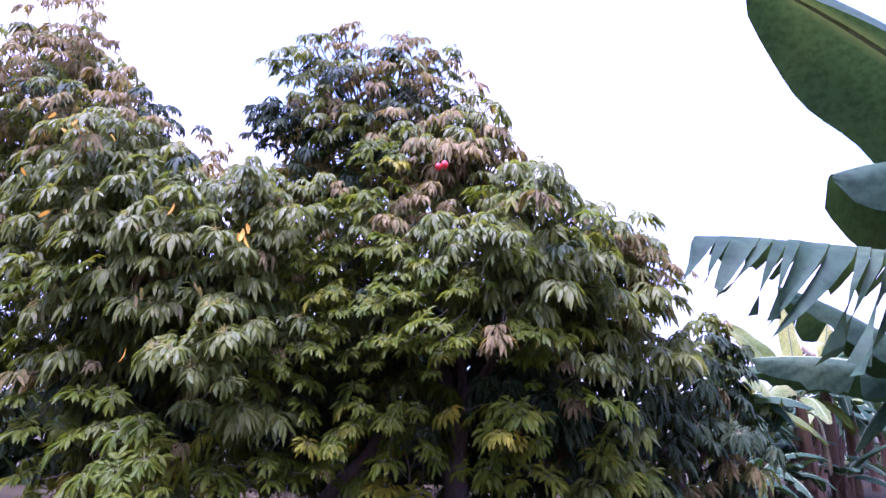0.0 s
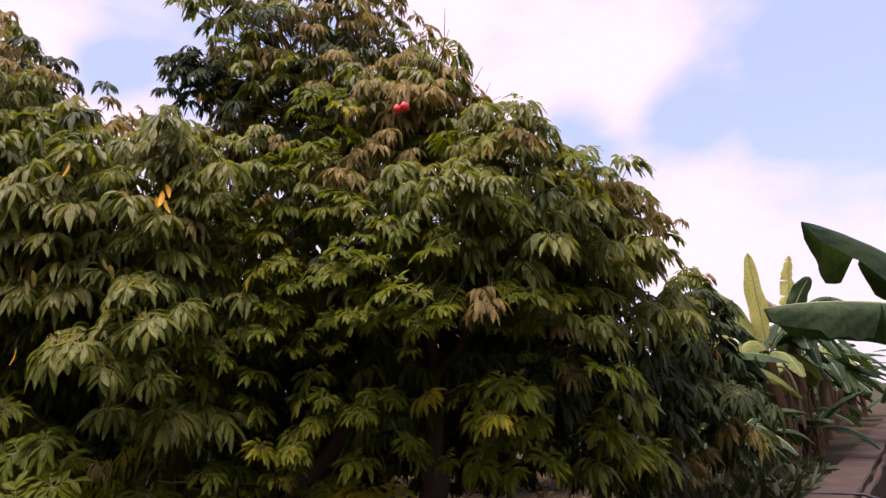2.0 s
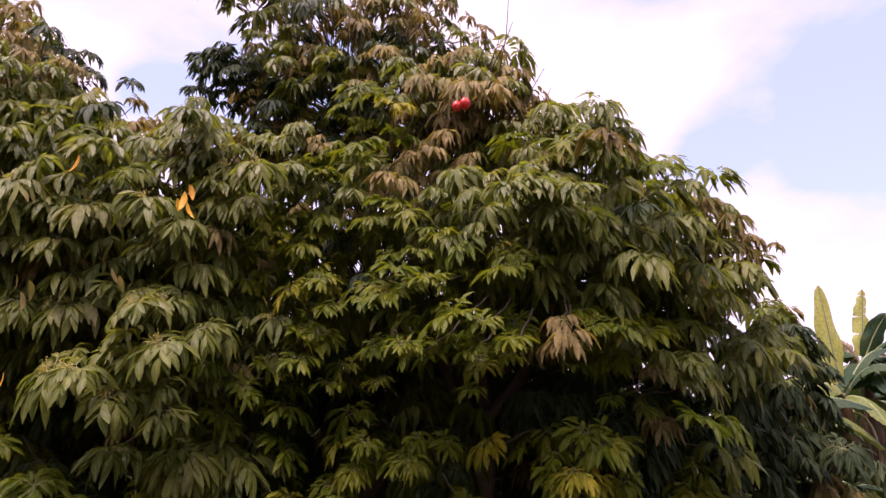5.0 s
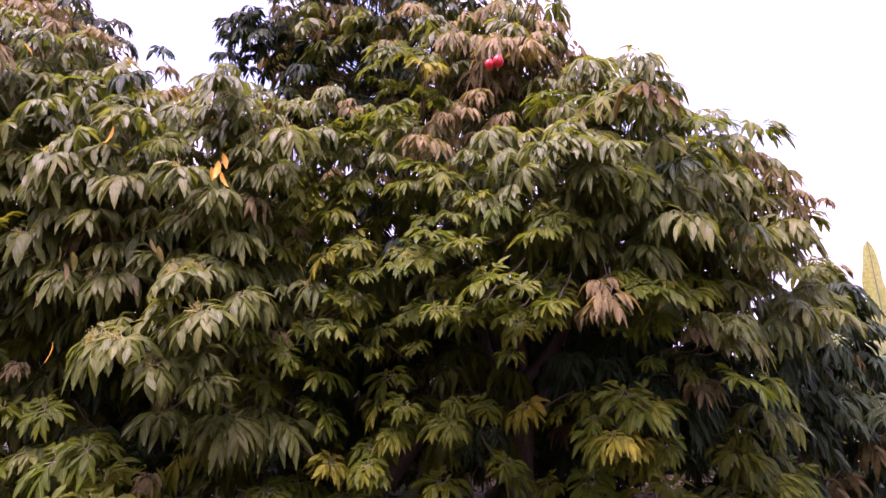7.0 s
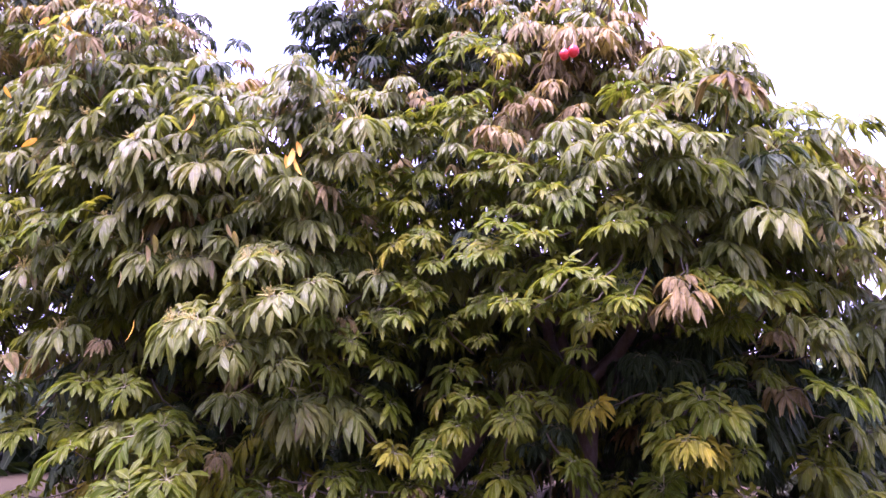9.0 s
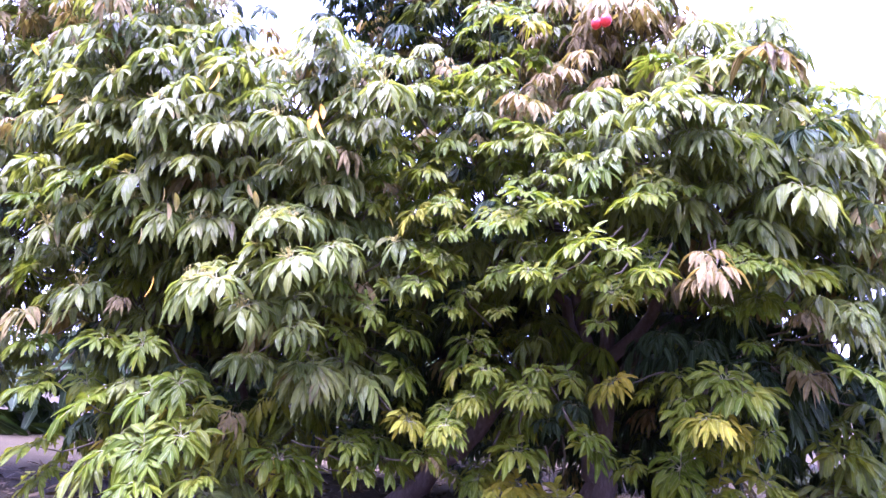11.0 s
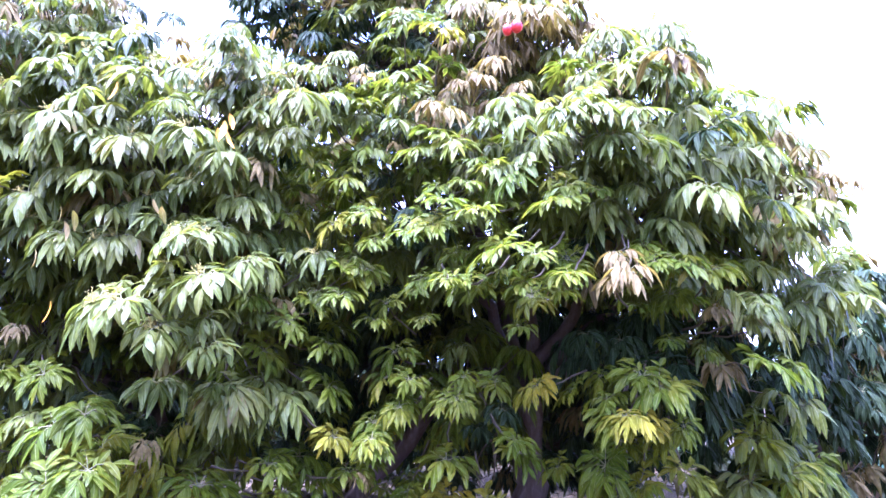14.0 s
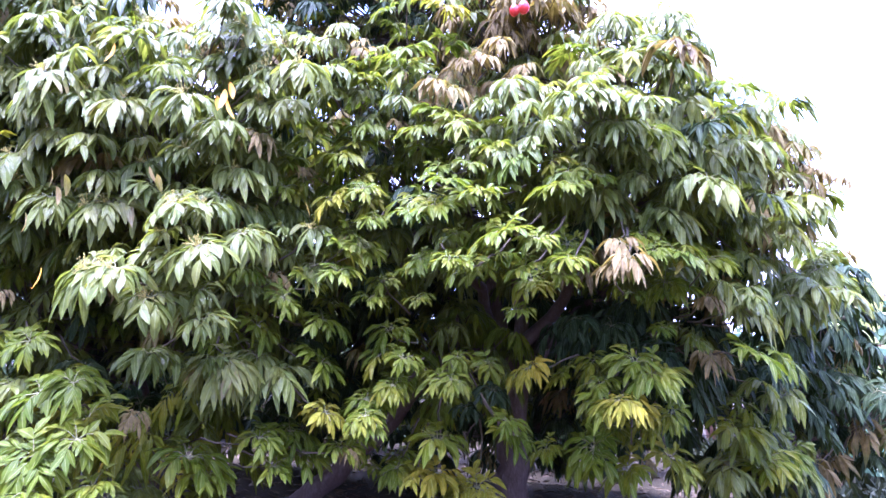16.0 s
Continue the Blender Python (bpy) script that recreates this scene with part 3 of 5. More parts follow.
def ground_sheet():
    rng = np.random.default_rng(3)
    us = np.concatenate((np.linspace(-900, -30, 8), np.linspace(-24, -1, 47), (-0.5, -0.02, 0.0, 1.0, 1.02, 1.5), np.linspace(2, 12, 14), np.linspace(20, 900, 8)))
    vs = np.concatenate((np.linspace(-900, -30, 8), np.linspace(-24, -0.5, 40), (0.0, 0.03), np.linspace(0.6, 30, 50), np.linspace(40, 1500, 12)))
    V = []
    for v in vs:
        for u in us:
            p = DITCH_FROM + DITCH_SIDE * u + DITCH_WAY * v
            z = 0.05 * noise.noise((p[0] * 0.4, p[1] * 0.4, 0)) + 0.02 * noise.noise((p[0] * 2.1, p[1] * 2.1, 3)) if abs(u) < 40 and abs(v) < 50 else 0.0
            if -0.01 < u < 1.01 and v > 0.01:
                z = -0.9
            V.append((p[0], p[1], z - 0.03))
    nu = len(us)
    F = [(i * nu + j, i * nu + j + 1, (i + 1) * nu + j + 1, (i + 1) * nu + j) for i in range(len(vs) - 1) for j in range(nu - 1)]
    return tagged(new("ground", mesh_of("ground", V, F, None, (SOIL,))), "dry brown earth under the trees", "ground", kind="structure")


def strip(name, label, u0, u1, z0, z1, v0, v1, mat, rng, step=0.7):
    """A rough-edged concrete band along the ditch."""
    vs = np.arange(v0, v1, step)
    P = []
    for v in vs:
        a, b = u0 + rng.normal(0, 0.015), u1 + rng.normal(0, 0.015)
        for u, z in ((a, z0), (a, z1 - 0.02), (a + 0.02, z1), (b - 0.02, z1), (b, z1 - 0.02), (b, z0)):
            p = DITCH_FROM + DITCH_SIDE * u + DITCH_WAY * v
            P.append((p[0], p[1], z + (rng.normal(0, 0.006) if z > z0 else 0)))
    F = [(i * 6 + j, i * 6 + (j + 1) % 6, (i + 1) * 6 + (j + 1) % 6, (i + 1) * 6 + j) for i in range(len(vs) - 1) for j in range(6)]
    F += [(0, 1, 4, 5), (1, 2, 3, 4)] + [tuple((len(vs) - 1) * 6 + k for k in q) for q in ((5, 4, 1, 0), (4, 3, 2, 1))]
    return tagged(new(name, mesh_of(name, P, F, None, (mat,), smooth=False)), label, "path" if name == "pavement" else "ditch wall", kind="structure")


ground_sheet()
rs = np.random.default_rng(11)
strip("pavement", "worn pale concrete path beside the ditch", -0.62, -0.02, -0.1, 0.07, 0.2, 60, CONCRETE, rs)
strip("ditch_wall_near", "stained concrete side of the ditch", 0.02, 0.10, -0.9, 0.02, 0.2, 60, CONCRETE, rs)
strip("ditch_wall_far", "pale concrete kerb along the far side of the ditch", 0.93, 1.16, -0.9, 0.10, 0.2, 60, CONCRETE, rs)


def hose():
    """A thin black irrigation pipe that lies across the path."""
    P = np.array(((4.35, 12.2, 0.02), (4.6, 12.1, 0.05), (4.75, 12.03, 0.075), (5.0, 11.9, 0.085), (5.3, 11.75, 0.08), (5.5, 11.6, 0.0), (5.75, 11.45, -0.25), (6.3, 11.2, -0.1), (6.6, 11.05, 0.02)))
    V, F = tube(P - P[0], np.full(len(P), 0.022), 8)
    ob = new("hose", mesh_of("hose", V, F, None, (RUBBER,)))
    ob.location = P[0]
    tagged(ob, "thin black pipe lying across the concrete path", "hose")


hose()


def litter():
    """Dead leaves over the ground under and around the trees."""
    rng = np.random.default_rng(5)
    N = 6000
    base = np.stack((rng.uniform(-8, 4.2, N), rng.uniform(6.5, 17, N), rng.uniform(-0.02, 0.05, N)), axis=1)
    a = rng.uniform(0, 6.28, N)
    way = np.stack((np.cos(a), np.sin(a), rng.normal(0, 0.18, N)), axis=1)
    up = np.stack((rng.normal(0, 0.35, N), rng.normal(0, 0.35, N), np.ones(N)), axis=1)
    L = rng.uniform(0.10, 0.2, N)
    V, F, UV = blades(base, way, up, L, L * rng.uniform(0.1, 0.2, N), rng.uniform(-0.2, 0.2, N), rng.uniform(-0.4, 0.5, N))
    tagged(new("leaf_litter", mesh_of("leaf_litter", V, F, UV, (LITTER,))), "dry brown fallen leaves on bare soil", "leaf litter", kind="stuff")


litter()

# ---------------------------------------------------------------- fruit trees
MIX_MAIN = {"green": 6, "fresh": 2.2, "dry": 0.6, "dark": 1}
MIX_LEFT = {"green": 8, "fresh": 1.2, "dry": 0.7, "dark": 1}
MIX_TOP = {"green": 3, "dry": 4.5, "fresh": 0.5}
MIX_LOW = {"fresh": 4, "green": 3, "yellow": 1.2}
# shade carried by the darker leaf colour, for boughs under and behind the crowns
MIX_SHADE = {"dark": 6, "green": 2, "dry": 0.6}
GAP = 0.36

LEFT_LOBES = [
    ((-7.3, 9.3, 6.3), (1.6, 1.6, 2.1), MIX_TOP, GAP),
    ((-5.5, 9.0, 4.5), (1.5, 1.8, 1.9), MIX_LEFT, GAP),
    ((-3.5, 8.4, 3.4), (1.5, 1.6, 1.6), MIX_LEFT, GAP),
    ((-4.8, 8.3, 2.2), (2.2, 1.5, 1.4), MIX_LEFT, GAP),
    ((-2.6, 8.0, 2.0), (1.2, 1.2, 1.1), MIX_LEFT, GAP),
    ((-3.3, 7.8, 0.95), (1.6, 1.1, 0.7), MIX_LOW, GAP),
    ((-8.0, 8.8, 3.5), (2.0, 1.8, 2.6), MIX_LEFT, GAP),
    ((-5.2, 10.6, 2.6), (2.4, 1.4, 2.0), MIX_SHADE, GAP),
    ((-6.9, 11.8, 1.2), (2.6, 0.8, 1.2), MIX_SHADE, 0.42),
    ((-5.2, 8.5, 0.8), (1.4, 0.9, 0.8), MIX_LOW | {"dark": 5}, GAP),
]
MAIN_LOBES = [
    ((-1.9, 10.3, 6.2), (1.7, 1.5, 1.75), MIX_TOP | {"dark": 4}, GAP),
    ((-0.2, 9.7, 5.1), (1.0, 1.1, 1.3), MIX_TOP, GAP),
    ((-1.2, 9.2, 3.4), (1.4, 1.4, 1.3), MIX_MAIN, GAP),
    ((0.8, 8.8, 3.4), (1.2, 1.4, 1.2), MIX_MAIN, GAP),
    ((1.9, 10.0, 3.5), (1.0, 1.2, 1.0), MIX_MAIN | {"dry": 4}, GAP),
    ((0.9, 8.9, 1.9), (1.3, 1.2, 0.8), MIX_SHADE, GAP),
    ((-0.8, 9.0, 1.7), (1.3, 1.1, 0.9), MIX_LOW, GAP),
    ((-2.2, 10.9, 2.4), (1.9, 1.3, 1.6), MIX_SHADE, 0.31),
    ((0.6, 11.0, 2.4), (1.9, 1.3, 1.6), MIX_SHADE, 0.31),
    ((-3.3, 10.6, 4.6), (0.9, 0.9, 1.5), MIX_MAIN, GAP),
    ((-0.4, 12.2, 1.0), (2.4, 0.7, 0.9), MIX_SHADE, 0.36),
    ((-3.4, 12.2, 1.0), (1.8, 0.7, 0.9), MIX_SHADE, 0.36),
]
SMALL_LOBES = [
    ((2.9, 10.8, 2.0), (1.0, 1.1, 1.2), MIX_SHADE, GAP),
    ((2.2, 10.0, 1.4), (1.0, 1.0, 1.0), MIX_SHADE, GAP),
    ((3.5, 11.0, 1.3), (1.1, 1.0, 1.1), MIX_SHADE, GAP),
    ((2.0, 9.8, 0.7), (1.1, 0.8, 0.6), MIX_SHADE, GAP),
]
LEFT_SPRAYS = []
LEFT_SPRAYS += tips("fresh", (-3.61, 7.75, 4.55, 0.92), (-1.91, 7.72, 3.54, 0.93), (-4.11, 7.05, 3.15, 0.94), (-4.57, 7.12, 3.07, 1.11), (-1.96, 7.79, 2.99, 0.83), (-5.13, 7.14, 2.95, 1.00), (-1.26, 7.73, 2.48, 0.77), (-1.39, 7.67, 2.45, 0.93), (-5.06, 7.29, 2.30, 1.00), (-1.40, 7.60, 2.27, 0.75), (-2.03, 7.42, 2.26, 0.68), (-1.58, 7.85, 1.93, 0.97), (-2.03, 7.66, 1.86, 0.80), (-4.04, 7.27, 1.70, 1.12), (-3.62, 7.24, 1.68, 0.89), (-4.88, 7.25, 1.65, 1.00), (-1.59, 7.90, 1.60, 1.07), (-3.08, 7.09, 1.40, 0.98), (-3.33, 7.10, 1.32, 1.12), (-4.69, 7.22, 1.28, 1.00))
LEFT_SPRAYS += tips("fresh", (-3.90, 7.06, 1.20, 1.12), (-1.85, 8.00, 1.06, 1.02), (-1.95, 7.69, 1.03, 0.78), (-3.04, 6.79, 0.95, 1.12), (-2.39, 7.48, 0.89, 1.12), (-3.48, 6.93, 0.89, 1.00), (-1.75, 8.01, 0.88, 0.90), (-1.85, 7.74, 0.83, 0.70), (-4.65, 7.28, 0.79, 1.00), (-2.28, 7.54, 0.77, 0.97), (-2.95, 6.70, 0.75, 1.00))
LEFT_SPRAYS += tips("green", (-5.98, 7.69, 6.12, 1.00), (-4.57, 8.10, 5.53, 1.00), (-4.41, 8.26, 5.37, 1.00), (-4.60, 7.67, 5.32, 1.12), (-4.51, 7.62, 5.31, 1.00), (-4.36, 8.76, 5.28, 1.00), (-5.39, 7.48, 5.26, 1.12), (-5.21, 7.43, 5.26, 1.00), (-4.38, 8.28, 5.17, 1.00), (-4.09, 8.50, 5.14, 0.84), (-4.52, 7.06, 5.12, 1.00), (-4.59, 7.71, 5.03, 1.12), (-3.88, 7.97, 5.01, 1.12), (-4.26, 7.89, 4.98, 1.12), (-4.28, 8.09, 4.95, 1.00), (-5.17, 7.37, 4.79, 1.12), (-4.63, 7.33, 4.73, 1.12), (-4.08, 7.77, 4.68, 1.02), (-4.25, 7.59, 4.67, 1.12), (-3.49, 7.95, 4.63, 0.74))
LEFT_SPRAYS += tips("green", (-2.74, 7.78, 4.52, 0.91), (-3.38, 8.18, 4.51, 0.87), (-5.70, 7.46, 4.51, 1.00), (-4.98, 7.29, 4.49, 0.92), (-4.58, 7.23, 4.47, 1.12), (-4.18, 7.53, 4.42, 1.12), (-2.40, 7.56, 4.40, 0.96), (-2.34, 7.33, 4.37, 0.92), (-4.01, 7.64, 4.31, 1.11), (-4.18, 7.45, 4.27, 1.10), (-2.24, 7.45, 4.24, 0.82), (-3.42, 7.87, 4.23, 0.95), (-3.04, 7.82, 4.23, 0.69), (-3.75, 7.77, 4.22, 0.97), (-4.90, 7.26, 4.21, 1.12), (-2.03, 7.68, 4.14, 0.72), (-2.30, 7.63, 4.12, 0.84), (-2.48, 7.64, 4.09, 0.85), (-4.28, 7.14, 4.06, 1.07), (-3.22, 7.73, 3.95, 1.02))
LEFT_SPRAYS += tips("green", (-2.07, 7.56, 3.93, 0.70), (-5.47, 7.37, 3.90, 1.00), (-1.72, 7.40, 3.85, 1.04), (-4.58, 7.22, 3.83, 1.10), (-4.23, 7.22, 3.83, 0.94), (-4.94, 7.26, 3.79, 1.12), (-2.14, 7.51, 3.79, 0.79), (-3.42, 7.70, 3.77, 1.03), (-3.60, 7.02, 3.71, 0.96), (-3.43, 7.26, 3.63, 0.97), (-2.09, 7.54, 3.62, 0.88), (-3.64, 7.09, 3.57, 1.12), (-4.38, 7.15, 3.57, 1.06), (-2.50, 7.16, 3.52, 1.05), (-3.47, 7.78, 3.44, 0.91), (-3.48, 7.37, 3.35, 1.08), (-2.52, 7.50, 3.32, 0.90), (-3.63, 7.21, 3.31, 0.97), (-5.17, 7.19, 3.31, 1.00), (-2.59, 7.39, 3.19, 0.79))
LEFT_SPRAYS += tips("green", (-3.95, 7.18, 3.12, 1.12), (-3.03, 7.48, 3.12, 1.04), (-2.25, 7.53, 3.06, 1.06), (-3.93, 7.23, 2.91, 0.88), (-2.13, 7.88, 2.89, 1.00), (-4.57, 7.19, 2.88, 1.12), (-2.22, 7.61, 2.77, 0.96), (-3.14, 7.28, 2.74, 1.11), (-4.34, 7.22, 2.73, 1.03), (-2.10, 7.68, 2.73, 0.87), (-3.25, 7.23, 2.71, 0.81), (-4.79, 7.18, 2.69, 1.00), (-2.24, 7.15, 2.68, 0.80), (-1.64, 7.68, 2.62, 0.92), (-2.33, 6.94, 2.62, 0.96), (-1.97, 7.47, 2.46, 0.73), (-2.45, 7.02, 2.45, 0.80), (-2.11, 6.92, 2.34, 1.09), (-2.94, 6.95, 2.18, 1.11), (-4.37, 7.27, 2.16, 1.12))
LEFT_SPRAYS += tips("green", (-2.60, 6.76, 2.16, 0.95), (-2.01, 7.50, 2.16, 0.55), (-2.44, 6.92, 1.99, 1.04), (-2.13, 7.08, 1.86, 0.86), (-2.04, 7.71, 1.64, 1.04), (-2.58, 7.17, 1.62, 1.10), (-2.14, 7.42, 1.58, 1.12), (-1.91, 7.75, 1.55, 0.75), (-3.69, 7.19, 1.36, 0.84), (-3.58, 6.86, 0.78, 1.00), (-2.87, 7.64, 0.62, 1.00), (-2.92, 7.38, 0.59, 1.00))
LEFT_SPRAYS += tips("dry", (-7.11, 8.42, 8.22, 1.00), (-6.39, 8.38, 8.00, 1.00), (-7.41, 8.33, 7.98, 1.00), (-5.95, 8.31, 7.60, 1.00), (-6.40, 8.38, 7.50, 1.00), (-7.18, 8.23, 7.38, 1.00), (-6.16, 8.40, 7.24, 1.00), (-6.70, 8.21, 7.22, 1.00), (-6.39, 8.16, 6.88, 1.00), (-6.65, 7.95, 6.68, 1.00), (-5.65, 8.19, 6.54, 1.00), (-5.23, 8.22, 6.44, 1.00), (-4.88, 9.99, 6.21, 1.00), (-4.75, 10.35, 6.04, 1.00), (-5.08, 7.92, 5.91, 1.00), (-5.63, 7.68, 5.83, 1.00), (-4.52, 9.79, 5.70, 1.00), (-5.94, 7.55, 5.70, 1.00), (-4.71, 7.96, 5.65, 1.00), (-4.42, 7.93, 5.42, 0.97))
LEFT_SPRAYS += tips("dry", (-5.69, 7.57, 5.28, 1.00), (-3.58, 8.32, 4.89, 1.12), (-4.44, 7.12, 4.85, 1.01), (-3.27, 8.25, 4.72, 0.63), (-2.93, 8.00, 4.44, 0.70), (-2.65, 7.80, 4.35, 1.00), (-2.11, 7.56, 3.36, 0.78), (-3.44, 7.42, 3.13, 1.12), (-3.94, 7.30, 2.88, 0.67), (-1.93, 7.71, 2.26, 0.66), (-3.97, 7.28, 2.04, 0.50), (-4.91, 7.16, 1.90, 1.00), (-2.74, 7.33, 1.18, 0.58), (-1.31, 7.95, 0.95, 0.55))
LEFT_SPRAYS += tips("yellow", (-1.47, 7.76, 1.23, 0.78), (-1.59, 7.93, 1.21, 0.70))
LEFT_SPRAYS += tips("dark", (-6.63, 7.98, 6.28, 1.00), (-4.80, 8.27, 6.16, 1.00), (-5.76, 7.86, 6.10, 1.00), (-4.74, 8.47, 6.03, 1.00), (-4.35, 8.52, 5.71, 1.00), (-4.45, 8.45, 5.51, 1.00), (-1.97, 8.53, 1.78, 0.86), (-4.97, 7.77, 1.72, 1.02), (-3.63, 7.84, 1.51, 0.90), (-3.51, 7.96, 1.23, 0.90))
MAIN_SPRAYS = []
MAIN_SPRAYS += tips("fresh", (-1.23, 8.59, 5.21, 1.00), (-1.20, 8.40, 5.06, 0.99), (-1.03, 7.94, 4.20, 1.05), (-1.59, 7.96, 4.08, 0.88), (-1.00, 7.86, 3.98, 0.93), (-1.39, 7.94, 3.97, 0.77), (-1.40, 8.01, 3.58, 1.04), (-1.21, 8.07, 3.55, 0.66), (-1.68, 7.91, 3.54, 0.85), (-0.56, 7.65, 3.44, 0.93), (-0.85, 7.71, 3.43, 0.78), (-1.74, 7.72, 3.35, 0.82), (-0.39, 7.67, 3.29, 0.59), (-1.53, 7.84, 3.27, 0.91), (-0.07, 7.57, 3.12, 0.97), (-0.40, 7.51, 3.06, 0.64), (-1.25, 7.65, 2.92, 0.68), (-0.54, 7.35, 2.88, 0.77), (0.33, 7.46, 2.88, 0.62), (0.21, 7.45, 2.86, 0.85))
MAIN_SPRAYS += tips("fresh", (-0.28, 7.30, 2.79, 0.60), (-0.62, 7.35, 2.71, 0.84), (-1.15, 7.65, 2.69, 0.67), (-0.77, 7.28, 2.64, 0.61), (0.82, 7.78, 2.59, 0.74), (-0.12, 7.25, 2.49, 0.95), (0.10, 7.24, 2.45, 0.65), (1.03, 7.69, 2.45, 0.80), (0.87, 7.55, 2.43, 0.50), (1.27, 7.85, 2.41, 1.00), (0.31, 7.30, 2.32, 0.87), (-0.46, 7.18, 2.30, 0.58), (-0.36, 7.23, 2.27, 0.73), (0.02, 7.28, 2.27, 0.58), (-1.12, 7.88, 2.24, 0.60), (0.99, 8.04, 1.94, 0.60), (-1.11, 8.11, 1.87, 0.89), (1.67, 8.30, 1.77, 1.10), (0.77, 7.88, 1.68, 0.98), (-1.13, 7.95, 1.67, 0.78))
MAIN_SPRAYS += tips("fresh", (-0.92, 7.86, 1.65, 0.68), (-0.29, 8.01, 1.64, 0.76), (0.88, 7.86, 1.61, 0.90), (0.53, 7.93, 1.52, 0.75), (-0.62, 7.91, 1.51, 0.84), (-0.55, 7.85, 1.51, 0.73), (-1.03, 7.95, 1.48, 0.69), (-0.99, 7.85, 1.45, 0.74), (0.54, 7.87, 1.41, 0.87), (-1.14, 8.00, 1.34, 0.97), (-0.13, 7.86, 1.23, 0.74), (-1.14, 7.68, 1.23, 0.73), (1.66, 8.85, 1.20, 1.11), (-1.13, 7.72, 1.17, 0.67), (-0.11, 8.01, 1.13, 0.74), (-0.68, 8.10, 1.05, 1.12), (0.50, 8.22, 1.04, 1.12), (0.74, 8.21, 0.90, 0.78), (-0.99, 8.11, 0.82, 0.70))
MAIN_SPRAYS += tips("green", (-0.59, 10.53, 7.73, 1.00), (-0.79, 10.56, 7.64, 1.00), (-0.91, 10.48, 7.44, 1.00), (-2.65, 9.12, 7.39, 1.00), (-2.31, 9.44, 7.08, 1.00), (-2.66, 8.91, 6.95, 1.00), (-2.86, 8.70, 6.90, 1.00), (-0.37, 10.03, 6.75, 1.00), (-2.87, 8.76, 6.74, 1.00), (-2.58, 9.08, 6.70, 1.00), (-2.60, 8.88, 6.22, 1.00), (-0.05, 9.37, 5.92, 1.00), (-2.26, 8.85, 5.82, 1.00), (-1.73, 8.93, 5.82, 1.00), (-0.24, 9.07, 5.79, 1.00), (0.19, 9.43, 5.75, 1.00), (-0.82, 8.52, 5.41, 1.00), (0.34, 9.00, 5.30, 1.00), (0.69, 9.90, 5.14, 1.00), (0.72, 8.45, 4.70, 1.10))
MAIN_SPRAYS += tips("green", (0.57, 8.52, 4.62, 0.77), (0.81, 8.55, 4.60, 0.89), (1.14, 8.24, 4.58, 0.96), (-1.62, 7.95, 4.49, 0.64), (0.61, 8.66, 4.48, 0.89), (1.03, 8.38, 4.43, 0.97), (1.22, 8.24, 4.41, 0.74), (1.12, 8.68, 4.40, 0.90), (-1.75, 8.00, 4.39, 0.75), (1.17, 9.00, 4.35, 0.94), (0.89, 8.57, 4.27, 0.87), (1.42, 9.03, 4.25, 1.06), (1.59, 8.93, 4.19, 0.93), (1.79, 9.29, 4.14, 0.85), (0.45, 8.11, 4.11, 0.80), (1.41, 9.10, 4.05, 0.82), (-0.14, 7.87, 3.86, 0.95), (1.56, 9.23, 3.86, 0.83), (-1.64, 7.79, 3.80, 0.80), (-1.03, 7.81, 3.73, 0.77))
MAIN_SPRAYS += tips("green", (-0.31, 7.78, 3.65, 0.74), (0.70, 7.70, 3.64, 0.81), (2.06, 9.39, 3.62, 1.12), (-0.03, 7.65, 3.57, 0.98), (0.48, 7.49, 3.55, 0.95), (2.23, 9.37, 3.52, 1.10), (0.30, 7.35, 3.49, 0.75), (0.82, 7.44, 3.48, 0.76), (0.14, 7.67, 3.43, 0.71), (1.79, 9.11, 3.37, 0.92), (1.09, 7.94, 3.35, 1.02), (0.66, 7.54, 3.34, 0.77), (0.59, 8.06, 3.34, 0.76), (0.42, 7.97, 3.32, 0.74), (0.03, 7.69, 3.31, 0.79), (1.31, 8.12, 3.31, 0.96), (0.99, 7.88, 3.23, 0.82), (-0.20, 7.59, 3.20, 0.60), (0.82, 7.81, 3.20, 0.72), (1.92, 8.63, 3.10, 0.96))
MAIN_SPRAYS += tips("green", (2.17, 8.94, 3.10, 0.90), (0.81, 7.77, 3.04, 0.71), (1.07, 7.85, 3.02, 0.81), (1.45, 8.43, 3.01, 0.91), (1.83, 8.83, 2.99, 0.87), (1.84, 8.85, 2.60, 0.97), (2.13, 9.37, 2.57, 1.06), (1.42, 8.16, 2.30, 0.75), (1.58, 8.44, 2.15, 0.79), (1.85, 8.76, 2.13, 1.12), (1.92, 8.94, 1.55, 0.98), (1.72, 8.95, 1.16, 1.08))
MAIN_SPRAYS += tips("dry", (-2.21, 9.84, 8.05, 1.00), (-2.44, 9.86, 8.01, 1.00), (-2.44, 9.89, 7.92, 1.00), (-0.90, 10.38, 7.74, 1.00), (-1.14, 9.98, 7.73, 1.00), (-0.90, 10.40, 7.70, 1.00), (-2.57, 9.58, 7.69, 1.00), (-1.46, 9.76, 7.66, 1.00), (-2.63, 9.40, 7.53, 1.00), (-1.94, 9.76, 7.53, 1.00), (-1.28, 9.84, 7.52, 1.00), (-0.55, 10.40, 7.46, 1.00), (-1.63, 9.74, 7.44, 1.00), (-1.04, 10.01, 7.34, 1.00), (-1.38, 9.61, 7.04, 1.00), (-0.05, 10.30, 6.95, 1.00), (-1.79, 9.44, 6.88, 1.00), (-1.09, 9.61, 6.73, 1.00), (0.17, 10.11, 6.45, 1.00), (-1.47, 9.14, 6.41, 1.00))
